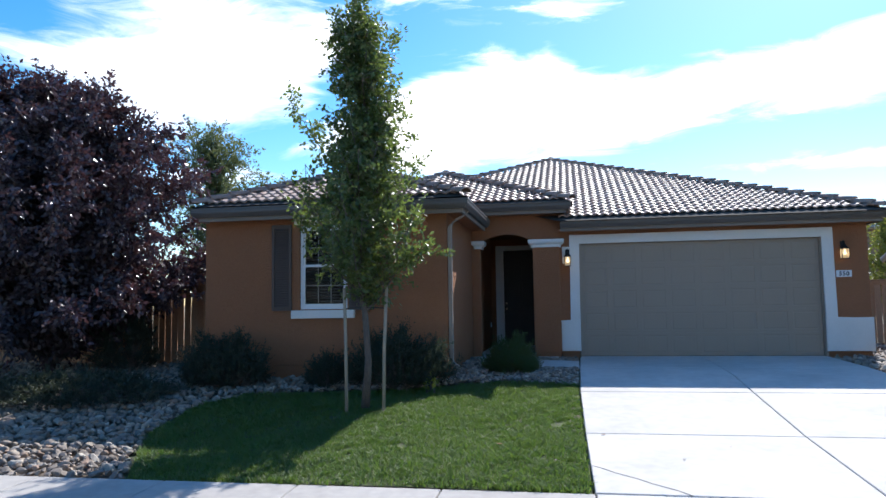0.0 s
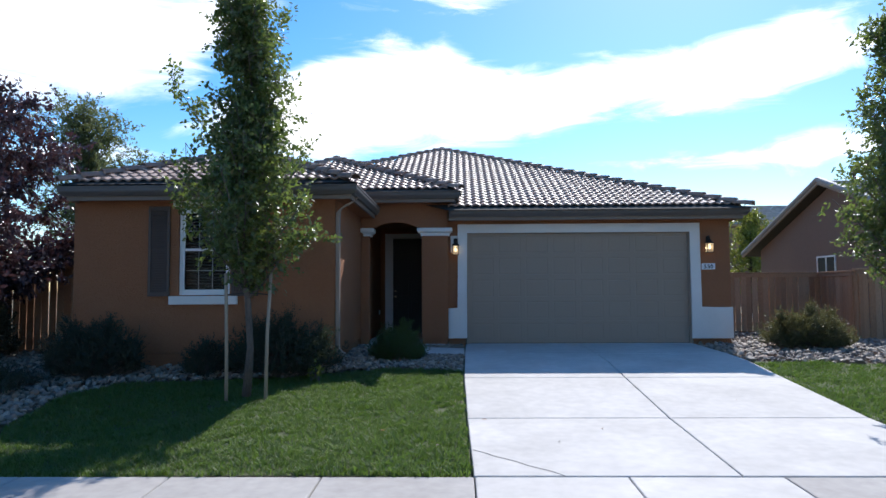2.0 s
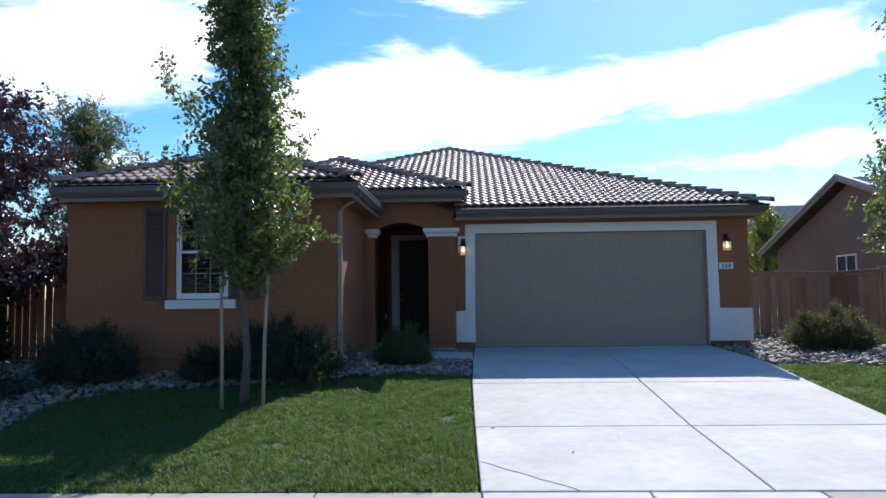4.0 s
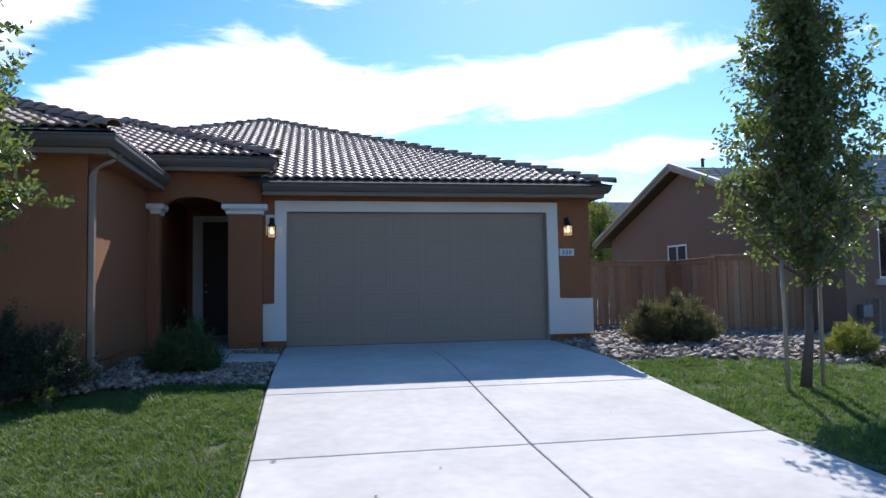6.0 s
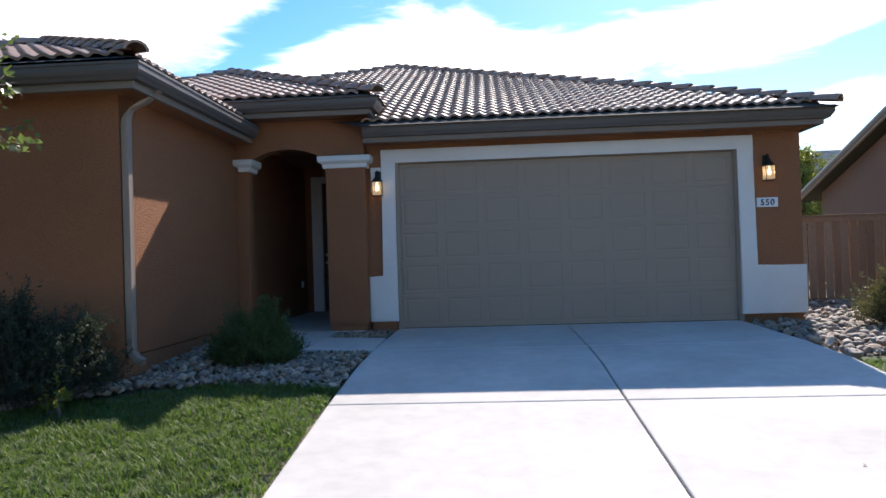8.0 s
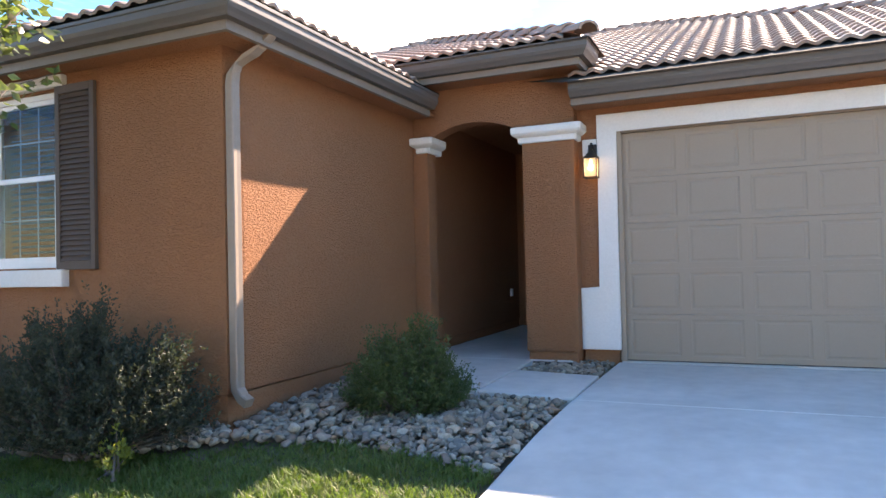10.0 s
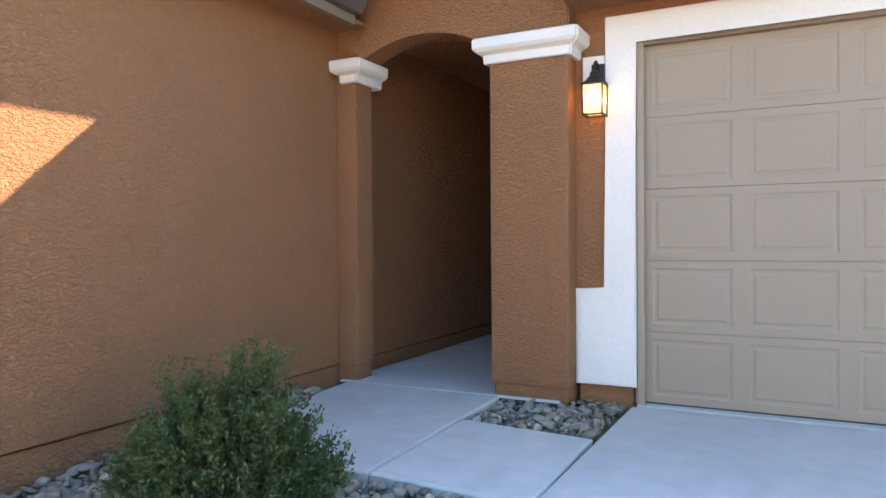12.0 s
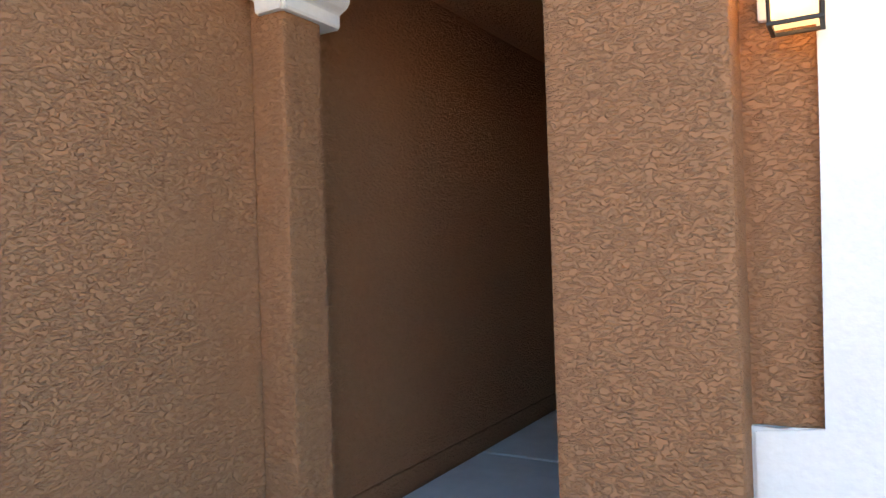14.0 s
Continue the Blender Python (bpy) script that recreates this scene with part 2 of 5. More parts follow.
BLIND = material("blind_slat", (0.075, 0.07, 0.068), (0.055, 0.052, 0.05), 0.6, grain=0.05)
# front door paint; also the near-black of sheets standing for dim rooms
DARKDOOR_DIMROOM = material("dark_door_and_dim_room", (0.035, 0.024, 0.022), (0.028, 0.019, 0.018), 0.55, big=2, small=40, grain=0.08)
IRON = material("black_iron", (0.03, 0.026, 0.024), (0.045, 0.036, 0.03), 0.55, metal=0.6, big=8, small=60, grain=0.15)
BRASS = material("worn_brass", (0.5, 0.42, 0.3), rough=0.35, metal=1.0)
PLAQUE = material("plaque_enamel", (0.72, 0.74, 0.76), (0.66, 0.68, 0.70), 0.35, big=4, small=40, amount=0.3, grain=0.02)
DIGIT = material("digit_paint", (0.03, 0.035, 0.05), rough=0.5)
NEIGHBOUR = material("neighbour_stucco", (0.25, 0.165, 0.12), (0.22, 0.145, 0.105), 0.92, big=0.7, small=30, amount=0.4, grain=0.08, bump=0.4, bump_scale=28, bump_dist=0.012, spec=0.2)
BEIGE = material("beige_trim", (0.52, 0.46, 0.40), (0.42, 0.35, 0.27), 0.8, grain=0.05)
GREYTILE = material("grey_roof_tile", (0.30, 0.285, 0.27), (0.2, 0.19, 0.18), 0.7, big=2, small=30, grain=0.15, pieces=0.5,
                    third=[(0.34, 0.32, 0.30), (0.22, 0.21, 0.2), (0.4, 0.375, 0.35)])
DARKPANE = material("dark_pane", (0.02, 0.022, 0.026), rough=0.35, spec=0.05)
TANTRIM = material("tan_trim", (0.36, 0.285, 0.215), (0.31, 0.245, 0.185), 0.8, grain=0.05)
DRYLEAF = material("dry_leaf", (0.42, 0.20, 0.10), (0.30, 0.15, 0.08), 0.8, grain=0.1)
JOINT = material("joint_filler", (0.06, 0.055, 0.05), rough=0.95)
METER = material("meter_grey", (0.25, 0.26, 0.27), rough=0.5, metal=0.5)
PEAR = leaf_material("pear_leaf", [(0.070, 0.106, 0.038), (0.104, 0.146, 0.044), (0.084, 0.100, 0.046), (0.138, 0.156, 0.046), (0.058, 0.088, 0.036), (0.156, 0.108, 0.054), (0.094, 0.126, 0.042)], (0.21, 0.28, 0.055), 0.36, 0.38)
PLUM = leaf_material("plum_leaf", [(0.062, 0.042, 0.052), (0.098, 0.066, 0.075), (0.052, 0.042, 0.052), (0.125, 0.09, 0.098), (0.085, 0.055, 0.05)], (0.11, 0.045, 0.045), 0.27, 0.2)
SHRUB = leaf_material("shrub_leaf", [(0.036, 0.062, 0.022), (0.055, 0.088, 0.028), (0.045, 0.074, 0.024), (0.090, 0.125, 0.038), (0.040, 0.068, 0.024)], (0.15, 0.22, 0.05), 0.42, 0.3)
JUNIPER = leaf_material("dark_shrub_leaf", [(0.026, 0.034, 0.024), (0.042, 0.050, 0.030), (0.034, 0.042, 0.032), (0.062, 0.066, 0.038)], (0.08, 0.10, 0.04), 0.7, 0.22)
SAGE = leaf_material("sage_leaf", [(0.070, 0.074, 0.031), (0.102, 0.094, 0.037), (0.053, 0.059, 0.026), (0.131, 0.102, 0.045)], (0.2, 0.19, 0.06), 0.5, 0.3)
LIME = leaf_material("lime_leaf", [(0.12, 0.17, 0.03), (0.17, 0.2, 0.035), (0.09, 0.13, 0.025)], (0.35, 0.36, 0.05), 0.45, 0.35)
FARLEAF = leaf_material("far_leaf", [(0.108, 0.145, 0.063), (0.158, 0.189, 0.076), (0.089, 0.113, 0.053)], (0.2, 0.22, 0.07), 0.5, 0.32)
BLADE = leaf_material("grass_blade", [(0.054, 0.102, 0.020), (0.092, 0.150, 0.030), (0.070, 0.122, 0.023), (0.185, 0.160, 0.075), (0.086, 0.146, 0.030), (0.056, 0.108, 0.020), (0.118, 0.138, 0.040)], (0.17, 0.28, 0.036), 0.6, 0.38, (0.18, 0.17, 0.065))


def glass_material():
    mat = bpy.data.materials.new("window_glass")
    mat.use_nodes = True
    b = mat.node_tree.nodes["Principled BSDF"]
    b.inputs["Base Color"].default_value = (0.9, 0.95, 0.95, 1)
    b.inputs["Roughness"].default_value, b.inputs["IOR"].default_value = 0.02, 1.16
    b.inputs["Transmission Weight"].default_value = 1.0
    return mat


def lamp_glass():
    mat = bpy.data.materials.new("lit_seeded_glass")
    mat.use_nodes = True
    nt = mat.node_tree
    b = nt.nodes["Principled BSDF"]
    b.inputs["Base Color"].default_value = (0.85, 0.72, 0.5, 1)
    b.inputs["Transmission Weight"].default_value = 0.7
    b.inputs["Roughness"].default_value = 0.35
    n = nt.nodes.new("ShaderNodeTexNoise")
    n.inputs["Scale"].default_value = 14
    r = nt.nodes.new("ShaderNodeMapRange")
    r.inputs["To Min"].default_value, r.inputs["To Max"].default_value = 0.05, 0.095
    nt.links.new(n.outputs["Fac"], r.inputs["Value"])
    nt.links.new(r.outputs[0], b.inputs["Emission Strength"])
    b.inputs["Emission Color"].default_value = (1.0, 0.66, 0.34, 1)
    return mat


def bulb_material():
    mat = bpy.data.materials.new("lit_bulb")
    mat.use_nodes = True
    b = mat.node_tree.nodes["Principled BSDF"]
    b.inputs["Emission Color"].default_value = (1.0, 0.78, 0.45, 1)
    b.inputs["Emission Strength"].default_value = 2.6
    return mat


GLASS, LAMPGLASS, BULB = glass_material(), lamp_glass(), bulb_material()

# ---- building helpers ----


def empty(name, at=(0, 0, 0), parent=None):
    ob = new(name)
    ob.empty_display_size = 0.2
    ob.location = at
    if parent:
        ob.parent = parent
    return ob


def part(name, bm, mat, parent=None, label="", smooth=False):
    """A bmesh as one mesh object, under a thing or a part when one is given."""
    me = bpy.data.meshes.new(name)
    bmesh.ops.recalc_face_normals(bm, faces=bm.faces)
    bm.to_mesh(me)
    bm.free()
    me.materials.append(mat)
    if smooth:
        me.polygons.foreach_set("use_smooth", [True] * len(me.polygons))
    ob = new(name, me)
    if parent:
        ob.parent = parent
        ob.matrix_parent_inverse = world_of(parent).inverted()
    return tagged(ob, label)


def world_of(ob):
    m = ob.matrix_basis.copy()
    while ob.parent:
        m = ob.parent.matrix_basis @ ob.matrix_parent_inverse @ m
        ob = ob.parent
    return m


def arrays(name, verts, faces, mat, parent=None, label="", smooth=False):
    """A mesh object from arrays that code has filled."""
    me = bpy.data.meshes.new(name)
    verts, faces = np.asarray(verts, np.float32), np.asarray(faces, np.int32)
    k = faces.shape[1]
    me.vertices.add(len(verts))
    me.vertices.foreach_set("co", verts.ravel())
    me.loops.add(faces.size)
    me.loops.foreach_set("vertex_index", faces.ravel())
    me.polygons.add(len(faces))
    me.polygons.foreach_set("loop_start", np.arange(0, faces.size, k, dtype=np.int32))
    me.polygons.foreach_set("loop_total", np.full(len(faces), k, np.int32))
    if smooth:
        me.polygons.foreach_set("use_smooth", np.ones(len(faces), bool))
    me.update(calc_edges=True)
    me.materials.append(mat)
    ob = new(name, me)
    if parent:
        ob.parent = parent
        ob.matrix_parent_inverse = world_of(parent).inverted()
    return tagged(ob, label)


def piece(name, me, m, parent):
    """One of many alike pieces, on shared mesh data."""
    ob = new(name, me)
    ob.parent = parent
    ob.matrix_parent_inverse = world_of(parent).inverted()
    ob.matrix_basis = m
    return ob


def box(bm, x0, x1, y0, y1, z0, z1, bevel=0.0):
    vs = [bm.verts.new((x, y, z)) for z in (z0, z1) for x, y in ((x0, y0), (x1, y0), (x1, y1), (x0, y1))]
    fs = [bm.faces.new([vs[i] for i in q]) for q in ((0, 3, 2, 1), (4, 5, 6, 7), (0, 1, 5, 4), (1, 2, 6, 5), (2, 3, 7, 6), (3, 0, 4, 7))]
    if bevel:
        es = list({e for f in fs for e in f.edges})
        bmesh.ops.bevel(bm, geom=es, offset=bevel, segments=2, profile=0.6, affect="EDGES")
    return bm


def boxes(*rows, bevel=0.0):
    bm = bmesh.new()
    for r in rows:
        box(bm, *r, bevel=bevel)
    return bm


def prism(bm, outline, place):
    """A closed outline, swept between two placings: place(k, a, b) for k in 0, 1."""
    a, b = [[bm.verts.new(place(k, u, v)) for u, v in outline] for k in (0, 1)]
    n = len(outline)
    bm.faces.new(a)
    bm.faces.new(b[::-1])
    for i in range(n):
        bm.faces.new((a[i], b[i], b[(i + 1) % n], a[(i + 1) % n]))
    return bm


def loft(bm, rings, caps=True):
    rows = [[bm.verts.new(p) for p in r] for r in rings]
    n = len(rows[0])
    for a, b in zip(rows, rows[1:]):
        for i in range(n):
            bm.faces.new((a[i], a[(i + 1) % n], b[(i + 1) % n], b[i]))
    if caps:
        bm.faces.new(rows[0][::-1])
        bm.faces.new(rows[-1])
    return bm


def tube(bm, pts, radii, sides=8, flat=1.0):
    """A tapering tube through points."""
    rings = []
    for i, p in enumerate(pts):
        p = Vector(p)
        d = (Vector(pts[min(i + 1, len(pts) - 1)]) - Vector(pts[max(i - 1, 0)])).normalized()
        u = d.orthogonal().normalized() if abs(d.z) > 0.9 else Vector((-d.y, d.x, 0)).normalized()
        if abs(d.z) > 0.9:
            u = (Vector((1, 0, 0)) - d * d.x).normalized()
        v = d.cross(u)
        rings.append([p + radii[i] * (u * math.cos(2 * math.pi * k / sides) + v * flat * math.sin(2 * math.pi * k / sides)) for k in range(sides)])
    return loft(bm, rings)


def table(rows, y):
    """A value read off a list of (place, value)."""
    return float(np.interp(y, [r[0] for r in rows], [r[1] for r in rows]))


# ---- ground ----
PAVED = [(6.2, -0.055), (8.44, 0.065), (10.74, 0.275), (12.0, 0.40), (13.0, 0.44), (14.87, 0.475), (20, 0.5), (40, 0.5)]
EARTH = [(-300, -0.12), (0, -0.12), (4.4, -0.22), (4.75, -0.24), (6.2, -0.14), (8.44, -0.02), (10.74, 0.19), (12.5, 0.33), (14.87, 0.41), (20, 0.42), (900, 0.42)]


def lawn_z(x, y):
    return table(PAVED, y) - 0.015 + 0.02 * math.sin(0.9 * x + 0.4) * math.sin(0.7 * y)


def bed_z(x, y):
    """The top of the rock beds: a little mounded against the house."""
    return table(PAVED, y) - 0.03 + (0.06 if x < -2.0 and y > 10.2 else 0.02)


def sheet(name, xs, ys, height, mat, label, category):
    v = [(x, y, height(x, y)) for y in ys for x in xs]
    n = len(xs)
    f = [(j * n + i, j * n + i + 1, (j + 1) * n + i + 1, (j + 1) * n + i) for j in range(len(ys) - 1) for i in range(n - 1)]
    return tagged(arrays(name, v, f, mat), label, category, kind="structure")


sheet("ground", [-600, -60, -20, 0, 20, 60, 600], [-300, -60, 0, 4.4, 4.75, 6.2, 8.44, 10.74, 12.5, 14.87, 20, 40, 100, 900], lambda x, y: table(EARTH, y), DRYLAND,
      "dry earth ground that reaches the horizon", "ground")
road = sheet("road", [-80, -20, 0, 20, 80], [-7, -3, 0, 2, 4.35], lambda x, y: table(EARTH, y) + 0.03, ASPHALT, "grey asphalt residential street", "road")


def slab(name, outline, height, thick, mat, parent=None, gap=0.008):
    """A concrete slab on a plan outline, its edges rounded over a little."""
    bm = bmesh.new()
    cx, cy = sum(p[0] for p in outline) / len(outline), sum(p[1] for p in outline) / len(outline)

    def ring(inset, dz):
        r = []
        for x, y in outline:
            d = math.hypot(cx - x, cy - y)
            sx, sy = x + (cx - x) / d * inset * 1.4, y + (cy - y) / d * inset * 1.4
            r.append((sx, sy, height(sx, sy) + dz))
        return r
    loft(bm, [ring(gap, -thick), ring(gap, -0.012), ring(gap + 0.006, -0.003), ring(gap + 0.014, 0)])
    return part(name, bm, mat, parent)


def rect_slab(name, x0, x1, ys, height, thick, mat, parent, gap=0.006):
    """A rectangular slab that follows a sloping profile, with tooled edges."""
    bm = bmesh.new()
    rows = []
    prof = [(gap, -thick), (gap, -0.014), (gap + 0.006, -0.003), (gap + 0.016, 0.0)]
    left = x0 if callable(x0) else (lambda y: x0)
    for i, y in enumerate(ys):
        for e in (((gap, -0.014), (gap + 0.006, -0.003), (gap + 0.016, 0.0)) if i == 0 else ((gap + 0.016, 0.0), (gap + 0.006, -0.003), (gap, -0.014)) if i == len(ys) - 1 else ((0, 0.0),)):
            yy = y + (e[0] if i == 0 else -e[0])
            h = height(0, yy)
            row = [(left(yy) + o, yy, h + min(d, e[1]) if d > -thick else h - thick) for o, d in prof]
            row += [(x1 - o, yy, h + min(d, e[1]) if d > -thick else h - thick) for o, d in prof[::-1]]
            rows.append(row)
    loft(bm, rows)
    return part(name, bm, mat, parent)


pave = lambda x, y: table(PAVED, y)
DX0, DXM, DX1 = -0.36, 2.14, 4.59
drive = tagged(empty("driveway", (2.1, 10.5, 0.2)), "pale broom-finished concrete driveway with scored joints", "driveway", kind="structure")
for xa, xb in ((lambda y: table([(6.2, -0.34), (8.4, -0.37), (10.8, -0.39), (12.0, -0.37), (13.0, -0.36), (14.86, -0.32)], y), DXM), (DXM, DX1)):
    for ys in ((6.2, 7.0, 7.8, 8.44), (8.44, 9.2, 10.0, 10.74), (10.74, 11.4, 12.0, 12.5, 13.0, 13.9, 14.86)):
        rect_slab("slab", xa, xb, ys, pave, 0.1, CONCRETE, drive)
sheet("driveway_bed", [DX0 + 0.03, DX1 - 0.03], [6.2, 8.44, 10.74, 12.0, 13.0, 14.9], lambda x, y: pave(x, y) - 0.02, JOINT, "dark filler in the driveway joints", "ground")
bm = bmesh.new()
crack = [(-0.33 + 0.105 * i, 7.05 - 0.105 * i + 0.015 * math.sin(2.1 * i)) for i in range(9)]
rows = [[bm.verts.new((x + s * 0.004, y + s * 0.005, pave(x, y) + 0.002)) for s in (-1, 1)] for x, y in crack]
for r0, r1 in zip(rows, rows[1:]):
    bm.faces.new((r0[0], r0[1], r1[1], r1[0]))
part("crack", bm, JOINT, drive)
bm = bmesh.new()
for x in range(20):
    xa, xb = -0.33 + 0.243 * x, -0.33 + 0.243 * (x + 1)
    box(bm, xa, xb, 12.945 + 0.003 * math.sin(1.7 * x), 12.954 + 0.003 * math.sin(1.7 * x), 0.40, pave(0, 12.95) + 0.0018)
part("control_joint", bm, CUTLINE, drive, "pale scored line across the slab")
part("door_sill", boxes((-0.285, 4.56, 14.87, 15.2, 0.3, 0.482), bevel=0.006), CONCRETE, drive)

walkz = lambda x, y: table([(4.75, -0.10), (6.2, -0.06)], y)
side = tagged(empty("pavement", (0, 5.5, -0.1)), "pale concrete pavement along the street", "pavement", kind="structure")
for i in range(-9, 9):
    xa = -0.33 + 1.42 * i
    rect_slab("slab", xa, xa + 1.42, (4.85, 6.195), walkz, 0.12, CONCRETE if i in (0, 1) else OLDCONCRETE, side, 0.006)
kerb = bmesh.new()
prism(kerb, [(4.35, -0.26), (4.35, -0.19), (4.5, -0.17), (4.68, -0.115), (4.84, -0.105), (4.84, -0.26)], lambda k, y, z: ((-40, 40)[k], y, z))
part("rolled_kerb", kerb, CONCRETE, side)

entry_floor = lambda x, y: 0.495
path = tagged(empty("entry_walk", (-1.4, 14, 0.4)), "pale concrete entry walk between rock beds", "path", kind="structure")
wz = lambda x, y: table(PAVED, y) + 0.025 * min(max((-0.36 - x) / 0.8, 0.0), 1.0)
slab("slab", [(-2.15, 12.98), (-1.18, 12.98), (-1.18, 14.68), (-2.46, 14.68), (-2.46, 14.3)], wz, 0.12, CONCRETE, path)
slab("slab", [(-1.18, 12.98), (-0.352, 12.98), (-0.352, 14.05), (-1.18, 14.05)], wz, 0.12, CONCRETE, path)
for ya, yb in ((14.68, 16.6), (16.6, 18.6)):
    slab("slab", [(-2.56, ya), (-0.75, ya), (-0.75, yb), (-2.56, yb)], entry_floor, 0.12, CONCRETE, path)

part("joint_filler", boxes((-2.56, -0.75, 14.66, 14.70, 0.3, 0.480)), JOINT, path)

# ---- the house ----
house = tagged(empty("house", (-1, 16, 0.4)), "single-storey rust-brown stucco house with a clay tile hip roof", "house")
HL, HR, WF, GF = -7.10, 5.42, 11.52, 14.89          # left, right, wing front, garage front
WX = -2.58                                           # the wing's side wall
SCREED, TOP = 0.61, 3.47


def wall(name, *rows):
    for r in rows:
        part(name, boxes(r, bevel=0.012 if len(rows) == 1 else 0.0), STUCCO, house)


wall("garage_wall", (-0.75, -0.30, GF, GF + 0.2, SCREED, TOP), (4.58, HR, GF, GF + 0.2, SCREED, TOP), (-0.30, 4.58, GF, GF + 0.2, 2.92, TOP))
wall("side_wall", (HR - 0.2, HR, GF + 0.2, 30, SCREED, TOP))
wall("wing_front_wall", (HL, -5.275, WF, WF + 0.2, SCREED, TOP), (-4.385, WX, WF, WF + 0.2, SCREED, TOP),
     (-5.275, -4.385, WF, WF + 0.2, SCREED, 1.59), (-5.275, -4.385, WF, WF + 0.2, 3.10, TOP))
wall("wing_side_wall", (WX - 0.2, WX, WF + 0.2, 18.6, SCREED, TOP))
wall("side_wall", (HL, HL + 0.2, WF + 0.2, 30, SCREED, TOP))
wall("rear_wall", (HL, HR, 30, 30.2, SCREED, TOP))
wall("entry_side_wall", (-0.75, -0.55, 15.26, 18.6, 0.5, TOP))
wall("entry_back_wall", (WX - 0.2, -2.463, 18.6, 18.8, 0.5, TOP), (-1.117, -0.55, 18.6, 18.8, 0.5, TOP), (-2.463, -1.117, 18.6, 18.8, 3.183, TOP))
part("foundation_band", boxes((HL + 0.02, WX - 0.015, WF + 0.015, WF + 0.19, 0.1, 0.60), (WX - 0.19, WX - 0.015, WF + 0.19, 18.6, 0.1, 0.60), bevel=0.008), STUCCO, house)
part("foundation_band", boxes((-0.68, -0.31, GF + 0.015, GF + 0.19, 0.1, 0.60), (4.60, HR - 0.015, GF + 0.015, GF + 0.19, 0.1, 0.60),
                              (HR - 0.19, HR - 0.015, GF + 0.19, 30, 0.1, 0.60), (HL + 0.015, HL + 0.19, WF + 0.19, 30, 0.1, 0.60), bevel=0.008), STUCCO, house)
part("entry_ceiling", boxes((WX, -0.75, 14.95, 18.6, 3.34, 3.40)), STUCCO, house)
# dark sheet behind the wing window, the room's dimness put into its colour
part("dim_room_sheet", boxes((HL + 0.3, WX - 0.3, 13.6, 13.7, 0.4, 3.4)), DARKDOOR_DIMROOM, house)

# arch over the entry, with a post and a pillar
bm = bmesh.new()
AX0, AX1, SPRING, RISE = -2.39, -1.265, 2.955, 0.17
R = ((AX1 - AX0) ** 2 / 4 + RISE ** 2) / (2 * RISE)
mid, cz = (AX0 + AX1) / 2, SPRING + RISE - R
half = math.asin((AX1 - AX0) / 2 / R)
arc = [(mid + R * math.sin(half * k / 12), cz + R * math.cos(half * k / 12)) for k in range(-12, 13)]
prism(bm, [(WX, SPRING)] + arc + [(-0.69, SPRING), (-0.69, 3.70), (WX, 3.70)], lambda k, x, z: (x, (14.72, 14.95)[k], z))
bmesh.ops.bevel(bm, geom=[e for e in bm.edges if abs(e.verts[0].co.y - e.verts[1].co.y) < 1e-4 and min(v.co.z for v in e.verts) < 3.5], offset=0.012, segments=2, affect="EDGES")
part("entry_arch", bm, STUCCO, house)
part("header_return", boxes((-1.26, -0.69, 14.952, 15.26, SPRING, 3.70)), STUCCO, house)
part("entry_post", boxes((WX, AX0, 14.70, 14.94, SCREED, 2.955), bevel=0.02), STUCCO, house)
part("entry_pillar", boxes((-1.26, -0.69, 14.695, 15.26, SCREED - 0.03, 2.955), bevel=0.022), STUCCO, house)
part("pillar_foot", boxes((-1.24, -0.71, 14.715, 15.24, 0.3, SCREED - 0.03), bevel=0.008), STUCCO, house)
part("post_foot", boxes((WX, AX0 - 0.02, 14.72, 14.93, 0.3, SCREED), bevel=0.008), STUCCO, house)


def cap(name, x0, x1, y0, y1):
    """A moulded stucco cap round the head of a post."""
    bm = bmesh.new()
    prof = [(2.820, 0.028), (2.830, 0.034), (2.875, 0.036), (2.883, 0.045), (2.897, 0.075), (2.907, 0.085), (2.920, 0.095), (2.980, 0.097), (2.990, 0.09)]
    loft(bm, [[(x0 - o, y0 - o, z), (x1 + o, y0 - o, z), (x1 + o, y1, z), (x0 - o, y1, z)] for z, o in prof])
    es = [e for e in bm.edges if abs(e.verts[0].co.z - e.verts[1].co.z) > 1e-4]
    bmesh.ops.bevel(bm, geom=es, offset=0.014, segments=2, affect="EDGES")
    return part(name, bm, TRIM, house, "white stucco cap moulding")


cap("post_cap", WX + 0.09, AX0, 14.70, 15.04)
cap("pillar_cap", -1.26, -0.69, 14.695, 15.0)

# white trim round the garage door, with stepped feet
bm = bmesh.new()
prism(bm, [(-0.69, 0.60), (-0.285, 0.60), (-0.285, 2.90), (4.56, 2.90), (4.56, 0.58), (5.445, 0.58), (5.445, 1.25), (4.77, 1.25), (4.77, 3.08), (-0.48, 3.08), (-0.48, 1.25), (-0.69, 1.25)],
      lambda k, x, z: (x, (GF - 0.045, GF + 0.002)[k], z))
bmesh.ops.bevel(bm, geom=[e for e in bm.edges if all(v.co.y < GF - 0.04 for v in e.verts)], offset=0.012, segments=2, affect="EDGES")
part("garage_trim", bm, TRIM, house, "white stucco door surround with stepped feet")
part("trim_return", boxes((HR + 0.001, 5.445, GF + 0.004, GF + 0.7, 0.58, 1.25), bevel=0.008), TRIM, house)

